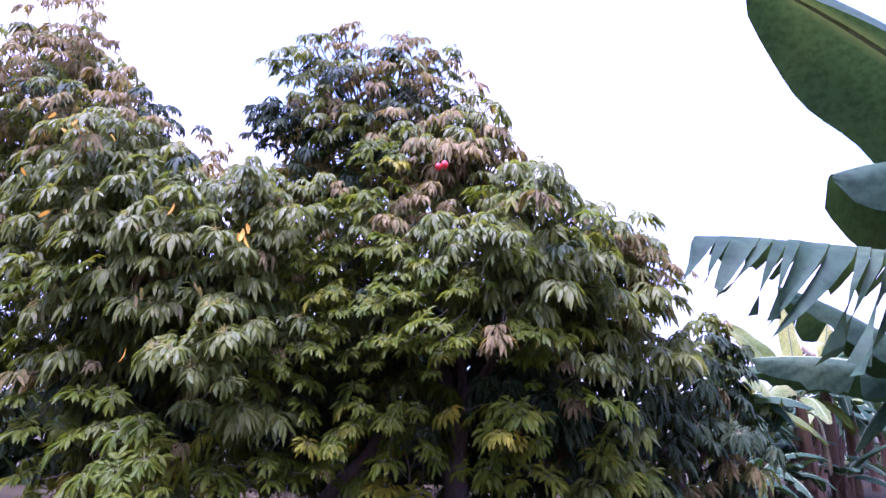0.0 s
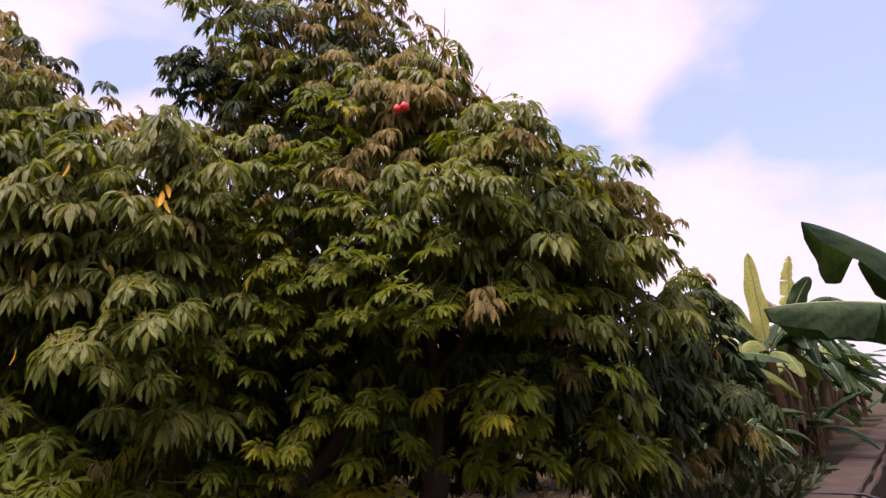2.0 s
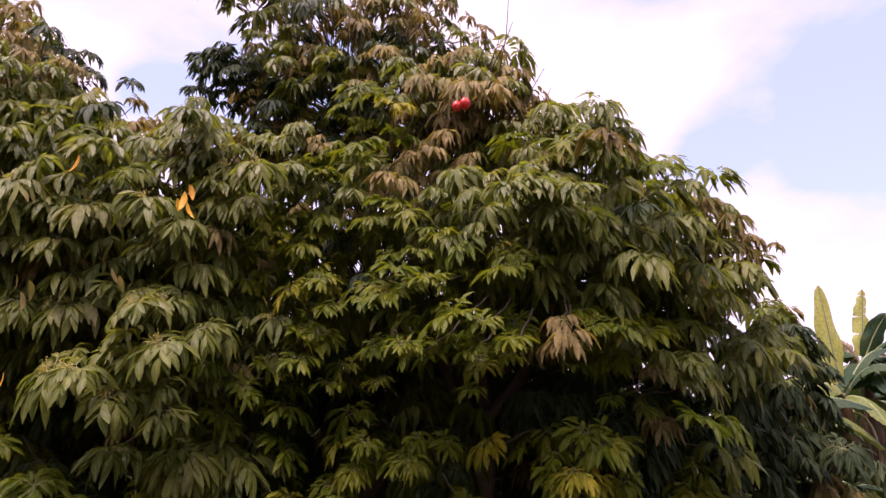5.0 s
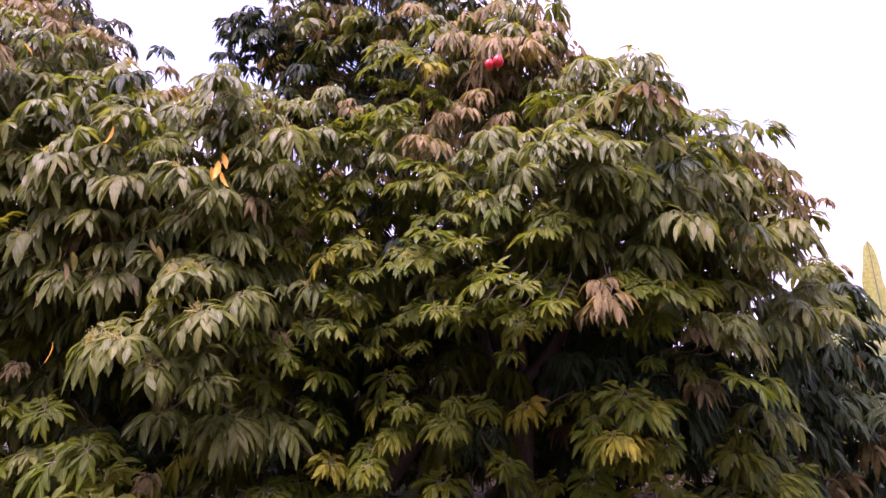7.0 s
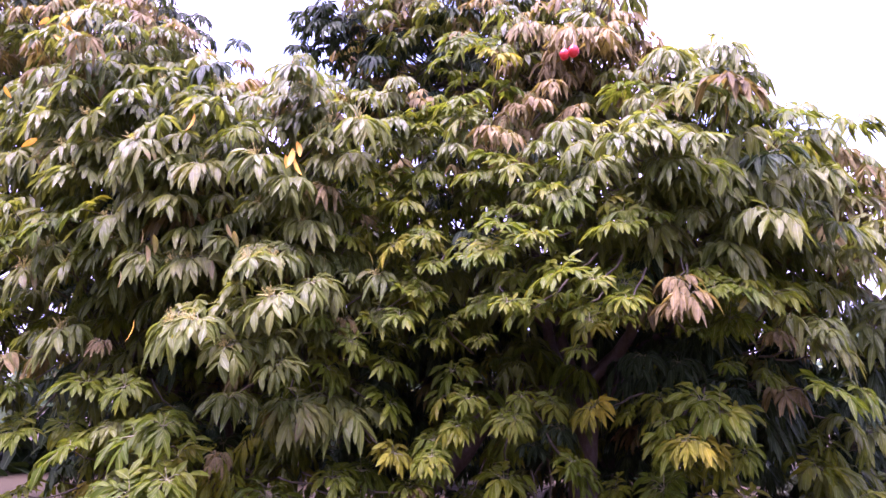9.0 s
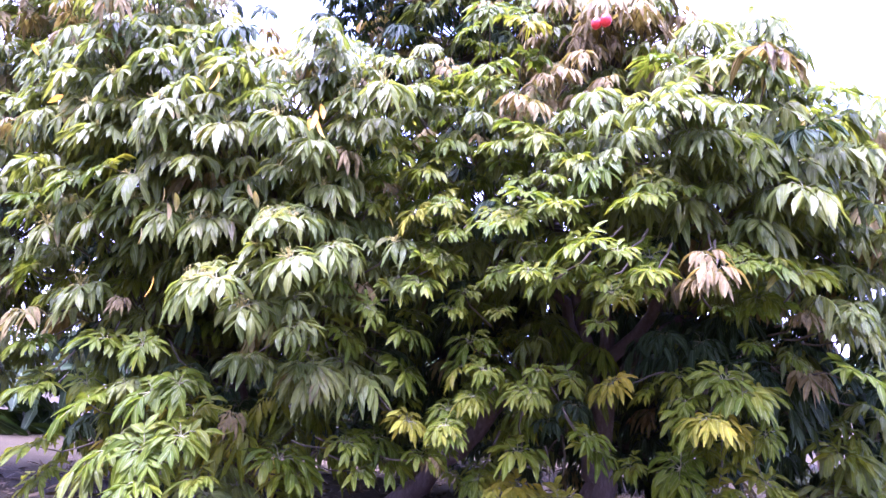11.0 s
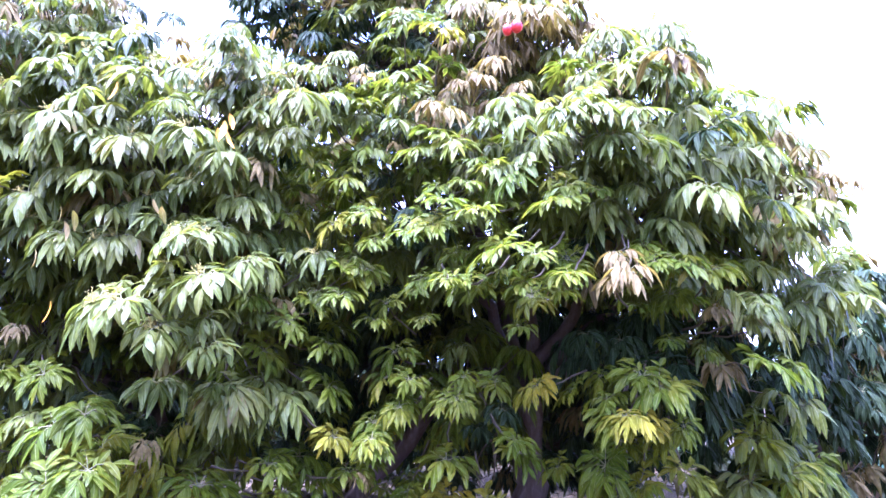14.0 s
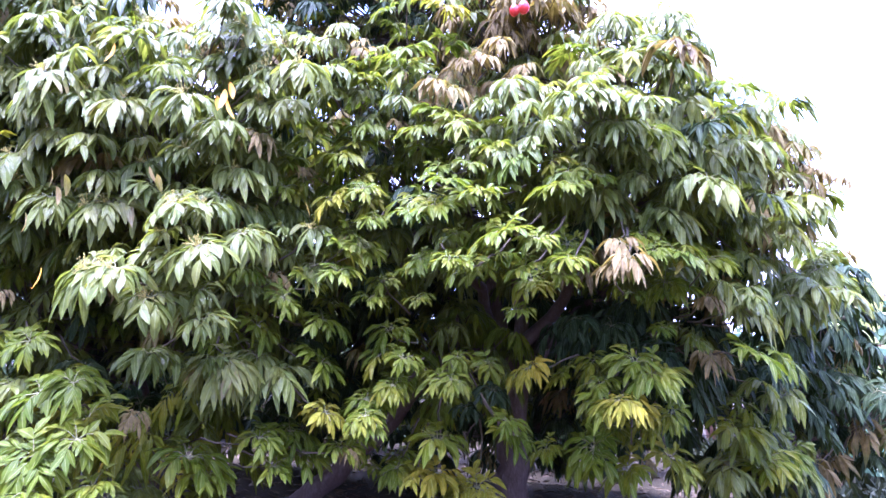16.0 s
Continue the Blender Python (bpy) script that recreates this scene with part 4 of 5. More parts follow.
MAIN_SPRAYS += tips("dry", (-2.06, 9.22, 6.16, 1.00), (-1.04, 8.93, 5.87, 1.00), (0.51, 9.90, 5.47, 1.00), (-0.51, 8.30, 5.05, 1.00), (-0.09, 8.39, 4.99, 1.00), (0.19, 8.49, 4.94, 1.00), (-1.48, 8.16, 4.35, 0.65), (-0.26, 8.12, 4.35, 0.72), (-0.40, 8.05, 4.17, 0.81), (-0.54, 8.05, 4.14, 0.71), (2.20, 9.44, 3.99, 1.00), (1.98, 9.35, 3.92, 1.10), (-0.73, 7.79, 3.84, 0.76), (-0.61, 7.87, 3.81, 0.77), (1.71, 9.23, 3.79, 0.83), (2.45, 9.38, 3.78, 0.99), (-0.86, 7.90, 3.74, 0.58), (2.69, 9.60, 3.61, 0.64), (2.53, 9.44, 3.47, 0.87), (2.55, 9.83, 3.12, 0.91))
MAIN_SPRAYS += tips("dry", (0.65, 7.47, 2.47, 0.64), (0.69, 7.37, 2.34, 0.71), (0.60, 7.47, 2.31, 0.56), (1.32, 8.05, 2.17, 0.55), (1.41, 8.54, 1.77, 0.90))
MAIN_SPRAYS += tips("yellow", (-0.71, 8.00, 4.62, 0.89), (-1.52, 7.72, 2.86, 0.79), (0.02, 8.14, 1.62, 0.78), (0.65, 7.72, 1.42, 0.87), (0.77, 7.88, 1.36, 0.72), (1.09, 8.50, 0.96, 0.91), (-0.70, 8.21, 0.78, 1.06), (-0.86, 8.14, 0.77, 0.79), (-0.39, 8.32, 0.68, 1.00))
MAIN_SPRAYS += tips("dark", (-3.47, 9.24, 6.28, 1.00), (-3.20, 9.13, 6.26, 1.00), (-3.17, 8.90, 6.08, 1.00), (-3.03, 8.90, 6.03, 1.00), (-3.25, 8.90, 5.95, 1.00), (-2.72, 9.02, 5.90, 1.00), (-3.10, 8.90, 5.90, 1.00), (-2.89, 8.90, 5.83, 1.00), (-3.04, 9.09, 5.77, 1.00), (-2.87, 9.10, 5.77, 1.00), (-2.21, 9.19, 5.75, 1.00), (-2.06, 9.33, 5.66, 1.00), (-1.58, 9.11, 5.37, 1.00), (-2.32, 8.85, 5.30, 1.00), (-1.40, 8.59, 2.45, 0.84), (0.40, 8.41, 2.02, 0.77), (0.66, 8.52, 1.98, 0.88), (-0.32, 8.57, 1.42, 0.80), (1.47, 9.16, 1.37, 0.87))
SMALL_SPRAYS = []
SMALL_SPRAYS += tips("fresh", (1.93, 9.04, 0.93, 1.04), (1.89, 8.99, 0.91, 0.81))
SMALL_SPRAYS += tips("green", (3.35, 11.48, 3.13, 1.12), (2.74, 9.95, 2.68, 1.12), (2.51, 9.76, 2.51, 1.01), (2.49, 9.38, 2.45, 1.12), (2.73, 10.19, 2.39, 1.12), (2.28, 9.31, 2.34, 1.03), (2.14, 9.19, 1.46, 1.12), (1.61, 8.87, 0.89, 1.12), (2.31, 9.58, 0.85, 1.08))
SMALL_SPRAYS += tips("dry", (3.60, 11.68, 3.17, 1.12), (3.36, 11.54, 2.05, 1.12), (3.13, 10.88, 0.76, 1.12), (2.82, 10.53, 0.72, 1.06))
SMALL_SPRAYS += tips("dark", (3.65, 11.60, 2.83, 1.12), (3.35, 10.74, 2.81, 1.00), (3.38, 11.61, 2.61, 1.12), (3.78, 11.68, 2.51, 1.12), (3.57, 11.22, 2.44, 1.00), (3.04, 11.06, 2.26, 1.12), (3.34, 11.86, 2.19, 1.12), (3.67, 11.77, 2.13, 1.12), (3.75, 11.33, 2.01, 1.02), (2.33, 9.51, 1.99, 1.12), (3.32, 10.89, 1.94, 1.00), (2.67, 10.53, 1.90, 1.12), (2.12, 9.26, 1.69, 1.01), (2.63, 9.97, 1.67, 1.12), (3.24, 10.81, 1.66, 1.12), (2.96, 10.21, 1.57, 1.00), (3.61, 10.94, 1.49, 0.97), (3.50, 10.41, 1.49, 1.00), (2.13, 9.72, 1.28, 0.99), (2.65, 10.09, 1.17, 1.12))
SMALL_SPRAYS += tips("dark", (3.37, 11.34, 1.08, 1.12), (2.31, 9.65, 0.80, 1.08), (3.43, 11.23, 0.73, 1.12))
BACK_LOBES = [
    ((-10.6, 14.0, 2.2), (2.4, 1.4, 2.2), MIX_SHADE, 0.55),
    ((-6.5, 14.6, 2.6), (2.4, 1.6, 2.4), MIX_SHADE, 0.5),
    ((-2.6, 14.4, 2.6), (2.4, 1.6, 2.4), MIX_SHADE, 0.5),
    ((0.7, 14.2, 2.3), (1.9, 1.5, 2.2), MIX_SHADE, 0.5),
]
left_tree = fruit_tree("broad fruit tree with drooping glossy green leaves and withered top", (-4.3, 9.9, 0.0), 1.3, 0.15, (-0.2, -0.2), LEFT_LOBES, LEFT_SPRAYS, np.random.default_rng(21), CLEARING, 7)
main_tree = fruit_tree("tall fruit tree with drooping green leaves and red fruit", (-0.27, 9.9, 0.0), 1.5, 0.15, (0.05, 0.1), MAIN_LOBES, MAIN_SPRAYS, np.random.default_rng(22), CLEARING, 7)
fruit_tree("low shaded fruit tree with dark drooping leaves", (2.8, 11.2, 0.0), 0.9, 0.10, (0.0, -0.2), SMALL_LOBES, SMALL_SPRAYS, np.random.default_rng(23), CLEARING, 0)
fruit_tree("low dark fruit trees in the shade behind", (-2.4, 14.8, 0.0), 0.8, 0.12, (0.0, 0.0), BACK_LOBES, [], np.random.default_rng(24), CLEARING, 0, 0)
hanging_leaves(left_tree, "orange", "dying orange leaf", (-5.23, 7.3, 5.32), (-4.59, 7.1, 4.91), (-4.5, 7.1, 4.8), (-4.14, 7.1, 4.84), (-5.41, 7.3, 5.12), (-5.0, 7.2, 5.03), (-2.16, 7.1, 3.54), (-2.13, 7.1, 3.45), (-5.26, 7.0, 4.42), (-4.6, 6.9, 3.79), (-2.79, 6.7, 3.73), (-3.11, 6.7, 2.16), (-2.16, 7.15, 3.62), (-2.23, 7.12, 3.5), (-4.44, 6.88, 4.95), (-4.55, 6.9, 4.93))
hanging_leaves(left_tree, "dry", "withered brown leaf", (-3.24, 6.8, 2.87), (-3.12, 6.8, 2.82), (-3.18, 6.8, 2.74), (-2.55, 6.9, 2.9), (-2.48, 6.9, 2.84), (0.61, 7.2, 2.4), (0.66, 7.2, 2.33), (0.71, 7.2, 2.4), (-1.52, 7.2, 2.71), (-3.3, 6.7, 2.53))
flower_clusters(left_tree, LEFT_SPRAYS, ((-5.0, -1.0), (1.9, 5.0)), 1)
fruit(main_tree, (-0.055, 7.88, 4.50), 0.050)
fruit(main_tree, (-0.13, 7.88, 4.48), 0.045)
rt = np.random.default_rng(41)
V_, F_ = tube(bow((-2.78, 10.25, -0.1), (-1.0, 10.0, 1.75), 10, -0.12, rt, 0.02) - np.array(main_tree.location), np.linspace(0.13, 0.08, 10), 12, rt, 0.05)
part("trunk", mesh_of("trunk", V_, F_, None, (BARK,)), main_tree, "leaning second trunk")
for line_ in (((-0.30, 9.2, 1.5), (-0.40, 8.95, 1.22), (-0.53, 8.9, 1.08), (-0.60, 8.88, 0.95), (-0.58, 8.9, 0.80)), ((-0.46, 8.93, 1.15), (-0.43, 8.9, 0.98), (-0.44, 8.9, 0.82), (-0.50, 8.9, 0.78))):
    V_, F_ = tube(np.array(line_) - np.array(main_tree.location), np.linspace(0.012, 0.006, len(line_)), 6)
    part("twig", mesh_of("twig", V_, F_, None, (TWIG,)), main_tree, "bare pale hanging twig")


# ---------------------------------------------------------------- banana plants
def arc(base, way, length, arch, n=22):
    """A midrib that starts in a direction and arches over."""
    d, p = unit(way), np.array(base, dtype=float)
    pts = [p]
    for i in range(n):
        d = unit(d + np.array((0, 0, -arch / n)))
        p = p + d * length / n
        pts.append(p)
    return np.array(pts)


def span(base, tip, rise, n=22):
    """A midrib from base to tip that bows up by rise."""
    s = np.linspace(0, 1, n + 1)[:, None]
    return np.array(base, dtype=float) + (np.array(tip, dtype=float) - np.array(base, dtype=float)) * s + np.array((0, 0, rise)) * 4 * s * (1 - s)


def banana_leaf(parent, pts, width, tears, mat, rng, hang=0.5, start=3, blunt=0.5, face=(0, 0, 1)):
    """One banana leaf: a midrib along pts, and two half blades that hang from it, split into flaps by tears."""
    n = len(pts) - 1
    length = float(np.linalg.norm(np.diff(pts, axis=0), axis=1).sum())
    V, F = tube(pts[::2], np.linspace(0.024, 0.005, len(pts[::2])) * (0.6 + 0.25 * length), 6)
    leaf = part("leaf", mesh_of("midrib", V, F, None, (BANANA_STALK,)), parent)
    h = Heap()
    k = 5
    for sgn in (-1, 1):
        cut = start
        while cut < n:
            run = n - cut if tears == 0 else min(n - cut, int(rng.integers(1, max(2, int(9 / tears)) + 1)))
            ragged = tears > 2.5
            bend, twist = hang * (rng.uniform(0.95, 1.05) if ragged else rng.uniform(0.8, 1.2)), (rng.normal(0, 0.28) if ragged else rng.normal(0, 0.10) * min(1, tears))
            cols = []
            for i in range(cut, cut + run + 1):
                s = (i - start) / (n - start)
                t = unit(pts[min(i + 1, n)] - pts[max(i - 1, 0)])
                lat = unit(np.cross(t, np.array(face) + (0.02, 0.05, 0))) * sgn
                nrm = np.array((0, 0, 1)) if face == (0, 0, 1) else np.array(unit(face))
                w = width * 0.5 * max(0.06, math.sin(math.pi * (0.06 + 0.94 * s) ** 0.8) ** blunt)
                w *= (0.3 if ragged and sgn > 0 else 1.0) * (1 + 0.05 * math.sin(17 * s + 2 * sgn))
                edge = 1.0 if tears == 0 else rng.uniform(0.85, 1.05)
                q = pts[i] + (0, 0, 0.004)
                row = [q]
                gap = 0.0 if tears == 0 else 0.10 * ((i == cut) - (i == cut + run))
                for j in range(1, k + 1):
                    f = j / k
                    ang = 0.30 - bend * 1.5 * min(1.0, f * 1.6) + (0.05 if face == (0, 0, 1) else 0.22) * math.sin(11 * s + 3 * f + 2 * sgn)
                    q = q + (lat * math.cos(ang) + nrm * math.sin(ang) + t * (twist * (max(0.0, f - 0.35) if ragged else f) + 0.22 + (0.5 if ragged else 0.35 if tears > 1.5 else 0.0) + gap * (3.2 * max(0.0, f - 0.3) if ragged else 2 * f))) * (w * edge / k)
                    row.append(q)
                cols.append(row)
            R = np.array(cols)
            m_, k_ = R.shape[:2]
            idx = np.arange(m_ * k_).reshape(m_, k_)
            Fq = [(idx[i, j], idx[i, j + 1], idx[i + 1, j + 1], idx[i + 1, j]) for i in range(m_ - 1) for j in range(k_ - 1)]
            uv = np.stack(((0.5 + 0.5 * sgn * np.tile(np.linspace(0, 1, k_), m_)), np.repeat((np.arange(m_) + cut) / n, k_)), axis=1)
            h.add(R.reshape(-1, 3), Fq, uv)
            cut += run
    part("blade", h.mesh("blade", (mat,)), leaf, "dried brown blade" if mat is BANANA_DRY else "")
    return leaf


def banana_plant(label, foot, height, radius, leaves, rng, skirt=2):
    """A banana plant: a stem of wrapped sheaths and leaves, each (midrib, width, tears, material, hang)."""
    plant = thing("banana_plant", label, "banana plant", foot, group="banana plants")
    P = bow((0, 0, -0.1), (rng.normal(0, 0.05), rng.normal(0, 0.05), height), 9, 0, rng, 0.015)
    V, F = tube(P, np.linspace(radius * 1.15, radius * 0.6, 9), 14, rng, 0.03)
    part("stem", mesh_of("stem", V, F, None, (BANANA_STEM,)), plant, "stem of peeling red-brown sheaths")
    for k in range(4):
        a, z = rng.uniform(0, 6.28), rng.uniform(0.3, 0.8) * height
        o = np.array((math.cos(a), math.sin(a), 0)) * radius * 0.9
        V, F = tube(np.array(((0, 0, z - 0.3 * height), (0, 0, z), (0, 0, z + 0.18))) + o * np.array(((1.0,), (1.02,), (1.5,))), (radius * 0.35, radius * 0.3, 0.01), 6)
        part("sheath", mesh_of("sheath", V, F, None, (BANANA_STEM,)), plant)
    for k in range(skirt):
        a = rng.uniform(0, 6.28)
        w = np.array((math.cos(a), math.sin(a), 0))
        banana_leaf(plant, arc(P[-2] + w * radius * 0.5, w + (0, 0, 0.2), height * 0.62, 7.0), 0.32, 2.5, BANANA_DRY, rng, 1.3)
    for mid, width, tears, mat, hang, *face in leaves:
        if isinstance(mid, tuple):          # the tip, seen from the stem's top, and the bow's rise
            mid = span(P[-1] - (0, 0, 0.08), P[-1] + np.array(mid[:3]), mid[3], 44 if tears > 2.5 else 22)
        else:
            mid = mid + P[-1] - (0, 0, 0.06)
        banana_leaf(plant, mid, width, tears, mat, rng, hang, face=face[0] if face else (0, 0, 1))
    return plant


def fan(rng, n, length, up=0.9, pale=0.2, tears=1.2):
    """A crown of n leaves for an ordinary banana plant."""
    out = []
    for k in range(n):
        a = 6.28 * k / n + rng.uniform(-0.4, 0.4)
        mat = BANANA_PALE if rng.random() < pale else BANANA
        L = length * rng.uniform(0.75, 1.1)
        out.append((arc((0, 0, 0), (math.cos(a), math.sin(a), rng.uniform(0.6, 2.2) * up), L, rng.uniform(0.9, 2.0)), L * rng.uniform(0.27, 0.36), rng.uniform(0.2, 1.0) * tears, mat, rng.uniform(0.25, 0.8)))
    return out


rb = np.random.default_rng(31)
FRONT = (0.15, -1, 0.25)
banana_plant("banana plant with reddish peeling stem and upright pale leaf", (6.02, 16.1, 0), 2.25, 0.16,
             [((-0.10, -0.05, 2.1, 0.0), 0.46, 0, BANANA_BACKLIT, 0.55, FRONT), ((-1.36, 0.0, 1.55, 0.16), 0.50, 0, BANANA_PALE, 0.2, FRONT), ((-1.5, -0.5, 0.35, 0.45), 0.7, 0.3, BANANA, 0.9),
              ((-1.0, -0.9, -0.4, 0.45), 0.7, 0.3, BANANA_PALE, 0.9), ((0.9, -0.6, 0.3, 0.4), 0.6, 0.8, BANANA, 0.8),
              ((1.3, 0.4, 0.8, 0.4), 0.5, 0.8, BANANA, 0.6), ((-0.35, -0.5, -0.35, 0.30), 0.6, 0.2, BANANA, 1.1, FRONT),
              ((-1.3, -0.4, -0.9, 0.55), 0.65, 0.4, BANANA, 0.8), ((1.2, 0.2, -0.3, 0.5), 0.65, 0.3, BANANA, 0.7), ((-0.9, -0.7, -1.0, 0.4), 0.6, 0.4, BANANA_PALE, 0.9)] + fan(rb, 5, 1.4, 0.25, 0.2, 0.6), rb, 2)
banana_plant("banana plant with torn dry leaves and pale snapped crown", (6.75, 17.0, 0), 2.9, 0.15,
             [((0.28, 0, 1.5, 0.0), 0.40, 0.8, BANANA_BACKLIT, 0.6, FRONT), ((0.55, -0.2, 0.95, 0.1), 0.4, 0.0, BANANA, 0.4, FRONT), ((-0.45, -0.2, 0.45, 0.1), 0.4, 1.2, BANANA_DRY, 0.6, FRONT), ((0.5, -0.4, -0.2, 0.35), 0.35, 1.8, BANANA_DRY, 1.2), ((-0.5, -0.4, -0.4, 0.3), 0.35, 1.5, BANANA_DRY, 1.2), ((1.2, -0.5, 0.2, 0.4), 0.6, 0.8, BANANA, 0.7),
              ((0.3, -0.3, -0.8, 0.25), 0.35, 2.0, BANANA_DRY, 1.2), ((-1.2, -0.6, -0.5, 0.5), 0.6, 0.6, BANANA, 0.8), ((0.9, -0.9, -0.9, 0.5), 0.6, 0.6, BANANA, 0.8), ((0.0, -1.2, -1.0, 0.5), 0.6, 0.6, BANANA, 0.9)] + fan(rb, 7, 1.6, 0.2, 0.1, 0.8), rb, 2)
banana_plant("banana plant half hidden behind the shaded tree", (4.5, 15.6, 0), 2.0, 0.14,
             [((-0.45, -0.9, 1.05, 0.75), 0.8, 0, BANANA_PALE, 0.9), ((-0.9, -0.3, 0.6, 0.6), 0.7, 0.2, BANANA, 0.8), ((0.5, -0.9, 0.2, 0.5), 0.7, 0.2, BANANA_PALE, 0.9), ((1.0, -0.6, -0.4, 0.5), 0.7, 0.3, BANANA, 0.9)] + fan(rb, 8, 1.9, 0.55, 0.2, 0.6) + fan(rb, 6, 1.5, 0.15, 0.1, 0.6), rb, 1)
for x_, y_, h_ in ((4.75, 14.6, 0.8), (5.35, 15.2, 0.7), (4.1, 13.5, 0.65), (6.75, 16.6, 0.7), (5.2, 16.8, 1.2), (7.3, 18.0, 0.9), (5.9, 17.2, 1.0), (8.4, 14.6, 0.9), (9.0, 16.2, 1.1), (10.2, 18.0, 1.2), (7.6, 12.9, 0.6)):
    banana_plant("young banana plant with broad arching leaves beside the path", (x_, y_, 0), h_, 0.06 + 0.03 * h_, fan(rb, 8, 1.0 + 0.3 * h_, 0.75, 0.15, 0.7), rb, 1)
for x_, y_ in ((5.2, 18.6), (7.6, 19.2), (8.3, 20.4), (6.4, 21.2), (9.6, 22.8), (8.0, 24.0), (11.0, 25.5), (9.8, 27.5), (12.8, 28.8), (14.6, 32.0), (12.0, 32.5), (16.8, 36.0), (11.2, 18.4), (12.6, 20.5), (14.8, 24.0), (17.0, 27.5), (4.0, 21.0)):
    banana_plant("banana plant in the grove beside the ditch path", (x_, y_, 0), rb.uniform(1.7, 2.4), 0.11, fan(rb, 11, rb.uniform(1.7, 2.2), 0.5, 0.12, 1.0) + fan(rb, 6, 1.6, 0.1, 0.08, 0.8), rb, 1)
# plants close to the start of the walk
rb = np.random.default_rng(8)
banana_plant("banana plant with broad dark leaves over the ditch", (5.3, 8.6, 0), 2.1, 0.13,
             [((-1.80, -0.88, 0.80, 0.10), 1.05, 0.4, BANANA, 1.25), ((-1.86, 0.15, 0.20, 0.12), 1.0, 0.3, BANANA, 1.25), ((1.3, 0.6, 1.0, 0.3), 0.6, 0.8, BANANA, 0.6),
              ((0.5, -1.5, 0.9, 0.3), 0.6, 0.8, BANANA, 0.6), ((0.2, 1.4, 1.0, 0.3), 0.6, 0.8, BANANA, 0.6), ((-0.9, 0.3, -0.75, 0.3), 0.6, 0.3, BANANA, 1.1)], rb)
banana_plant("banana plant with a ragged torn hanging leaf", (3.95, 3.85, 0), 2.15, 0.12,
             [((-2.02, -0.62, 0.0, 0.0), 1.35, 3.5, BANANA, 1.1), ((1.2, 0.5, 0.9, 0.3), 0.6, 0.8, BANANA, 0.5), ((0.6, -1.3, 0.8, 0.3), 0.6, 0.8, BANANA, 0.5)], rb)
banana_plant("tall banana plant with a broad blade overhead", (4.85, 5.3, 0), 2.35, 0.13,
             [((-2.22, -0.5, 2.0, 0.22), 1.38, 0, BANANA, 0.9), ((-2.02, -0.85, 0.47, 0.36), 1.3, 0, BANANA, 1.2), ((0.8, 1.0, 1.1, 0.3), 0.6, 0.8, BANANA, 0.6), ((1.2, -0.5, 1.0, 0.3), 0.6, 0.8, BANANA, 0.6)], rb)
# unseen banana plants added behind and beside the camera to shut out low sky
UNSEEN_GROVE = ((4.9, 0.4, 3.0), (6.2, 2.6, 3.1), (3.6, -1.6, 3.3), (1.6, -2.8, 3.2), (7.2, 6.0, 2.7), (-0.6, -3.0, 3.4), (-2.6, -2.2, 3.1), (-4.4, -1.0, 3.3), (-6.2, 0.6, 3.1), (-7.6, 2.8, 3.2), (0.5, -4.6, 3.6), (-2.0, -4.2, 3.6), (3.2, -3.6, 3.6), (-6.0, 3.4, 3.2), (-5.0, 2.0, 3.3), (-7.8, 4.8, 3.2))
for x_, y_, h_ in UNSEEN_GROVE:
    banana_plant("unseen banana plant added round the clearing to block low sky", (x_, y_, 0), h_, 0.14, fan(rb, 9, 2.3, 0.8, 0.1), rb, 1)


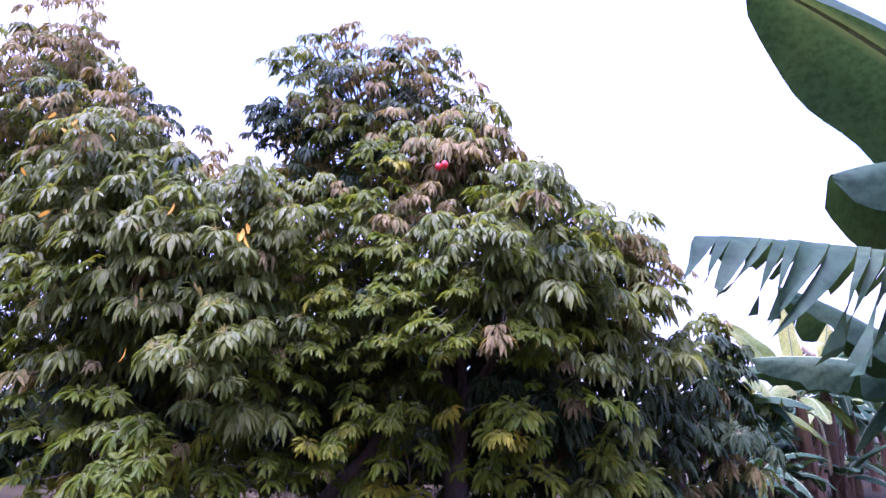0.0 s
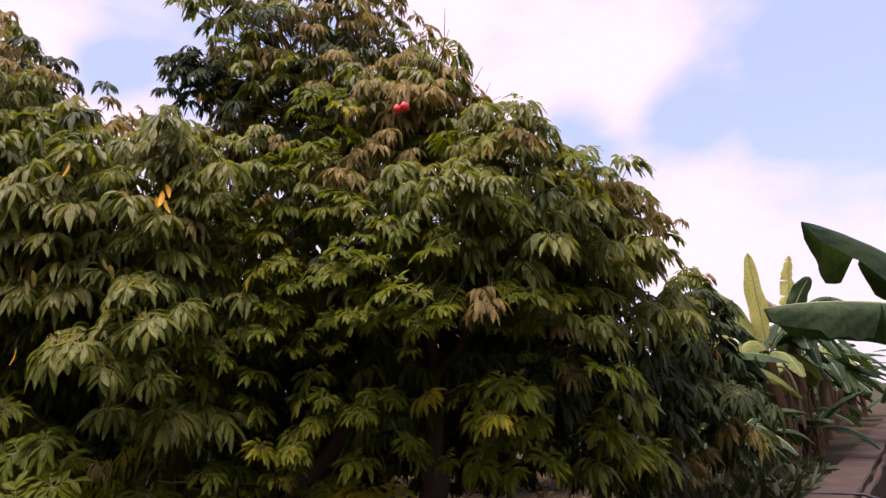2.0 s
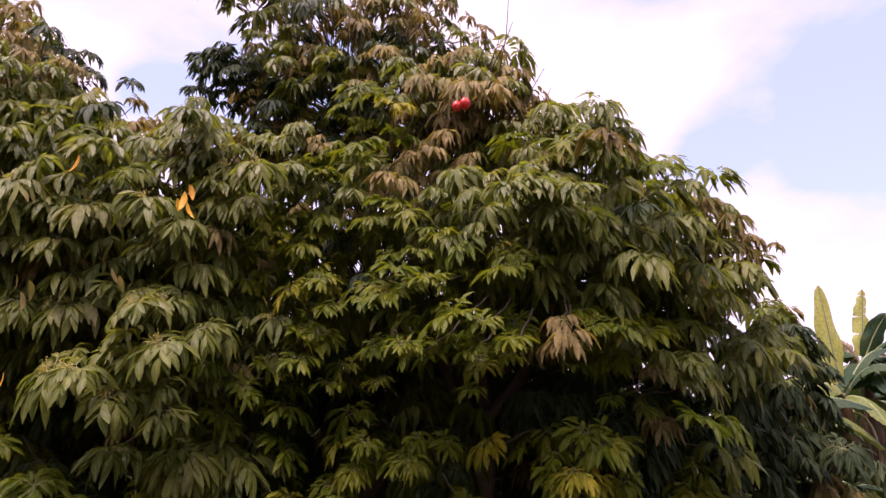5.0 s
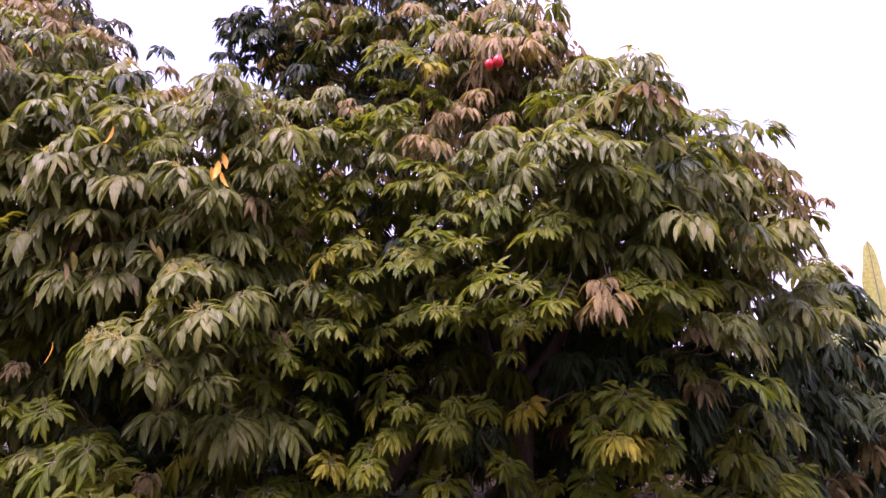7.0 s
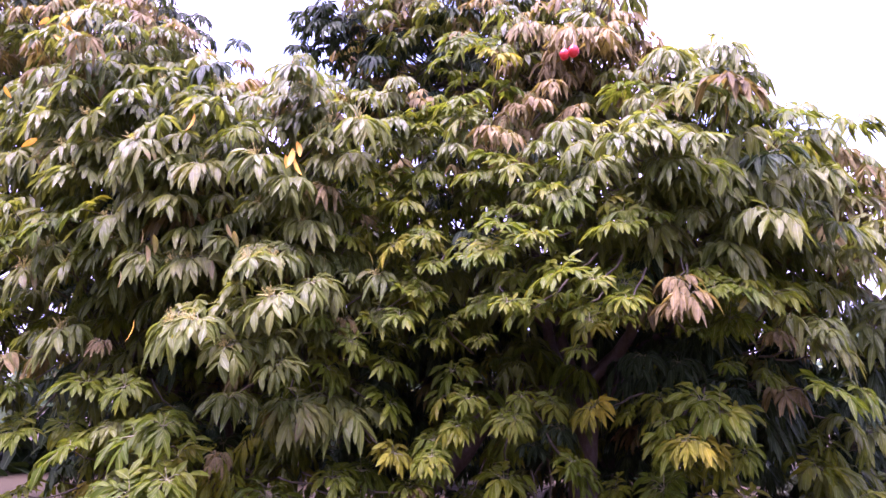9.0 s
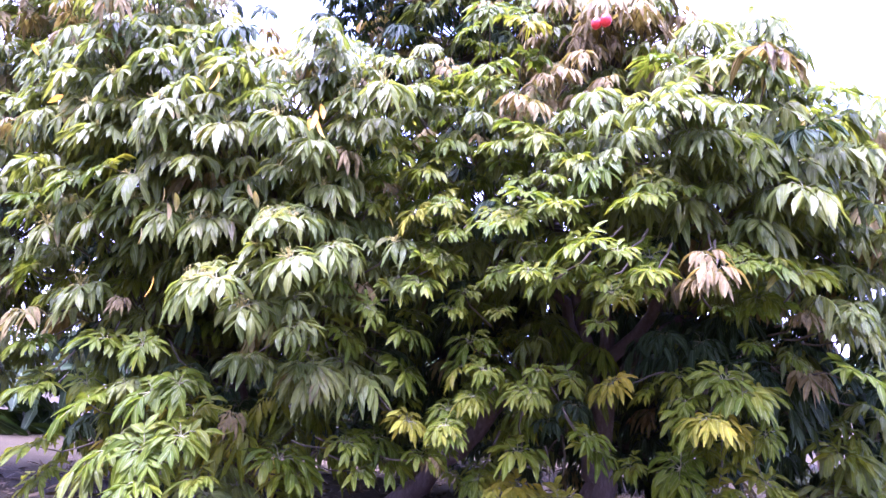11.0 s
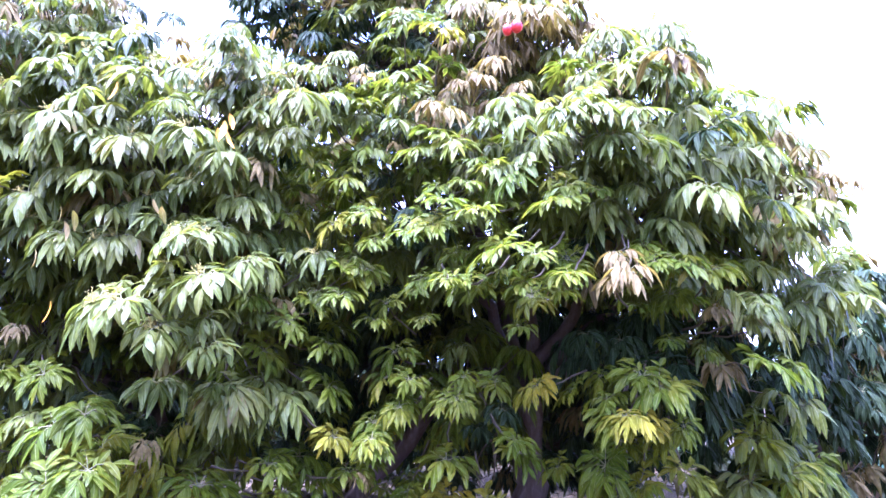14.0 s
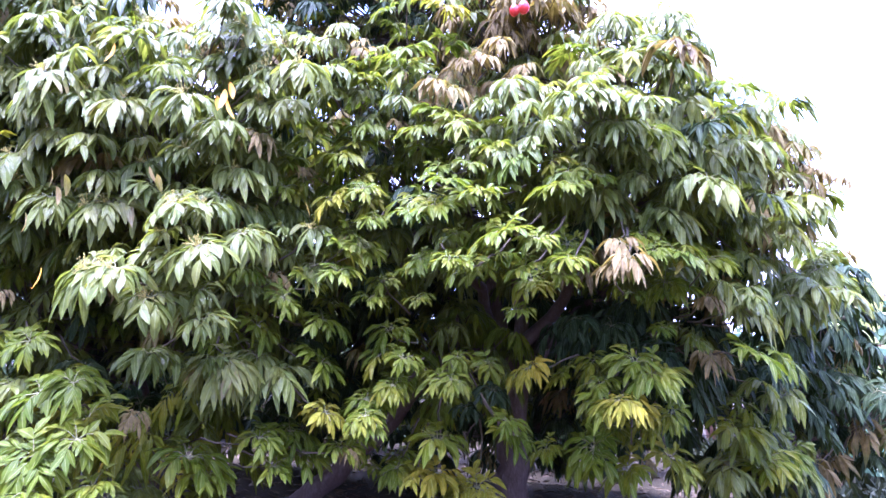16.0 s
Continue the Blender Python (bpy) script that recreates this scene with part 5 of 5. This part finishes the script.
def far_woods():
    """The wall of green round the clearing: low beyond the trees, added unseen behind."""
    rng = np.random.default_rng(77)
    N = 9000
    a = rng.uniform(0, 2 * math.pi, N)
    ahead = np.cos(a) > 0.35
    r = 14.5 + rng.uniform(0, 3.0, N)
    # behind the camera 12 m high, to cut the low sky light
    top = np.where(ahead, np.where(np.sin(a) < 0.1, 3.6, 2.3), 12.0)
    z = top * rng.random(N) ** 1.2 * (0.8 + 0.2 * np.sin(a * 9))
    base = np.stack((r * np.sin(a), 3 + r * np.cos(a), z), axis=1)
    far = (base[:, 0] > 3.0) & ahead
    base[far] += base[far] * (0.9, 0.9, 0.9)
    u = (base[:, 0] - DITCH_FROM[0]) * DITCH_SIDE[0] + (base[:, 1] - DITCH_FROM[1]) * DITCH_SIDE[1]
    clear = ~(far & (u > -1.2) & (u < 1.6))
    base, N = base[clear], int(clear.sum())
    w = rng.normal(0, 1, (N, 3)) * (1, 1, 0.5) + (0, 0, -0.4)
    w /= np.linalg.norm(w, axis=1)[:, None]
    L = rng.uniform(0.5, 1.0, N)
    V, F, UV = blades(base, w, rng.normal(0, 0.5, (N, 3)) + (0, 0, 1), L, L * 0.22, rng.uniform(0.1, 0.5, N), rng.uniform(0, 0.4, N), rows=SOME_ROWS)
    tagged(new("far_woods", mesh_of("far_woods", V, F, UV, (LEAF_SHADED,))), "dense dark green growth beyond the trees, unseen and added behind the camera", "woods", kind="stuff")


def weeds():
    """Low dark weeds and grass between the shaded tree, the banana plants and the path."""
    rng = np.random.default_rng(78)
    N = 9000
    base = np.stack((rng.uniform(2.6, 6.4, N), rng.uniform(10.2, 18.5, N), np.full(N, -0.02)), axis=1)
    u = (base[:, 0] - DITCH_FROM[0]) * DITCH_SIDE[0] + (base[:, 1] - DITCH_FROM[1]) * DITCH_SIDE[1]
    base = base[u < -0.66]
    N = len(base)
    w = rng.normal(0, 0.45, (N, 3)) + (0, 0, 1.0)
    w /= np.linalg.norm(w, axis=1)[:, None]
    L = rng.uniform(0.15, 0.55, N) * (0.6 + 0.6 * np.sin(base[:, 0] * 2.1 + base[:, 1]) ** 2)
    V, F, UV = blades(base, w, rng.normal(0, 1, (N, 3)), L, L * rng.uniform(0.03, 0.12, N), rng.uniform(0.1, 0.7, N), rng.uniform(0, 0.4, N), rows=SOME_ROWS)
    tagged(new("weeds", mesh_of("weeds", V, F, UV, (GRASS,))), "low dark weeds beside the concrete path", "weeds", kind="stuff")


far_woods()
weeds()
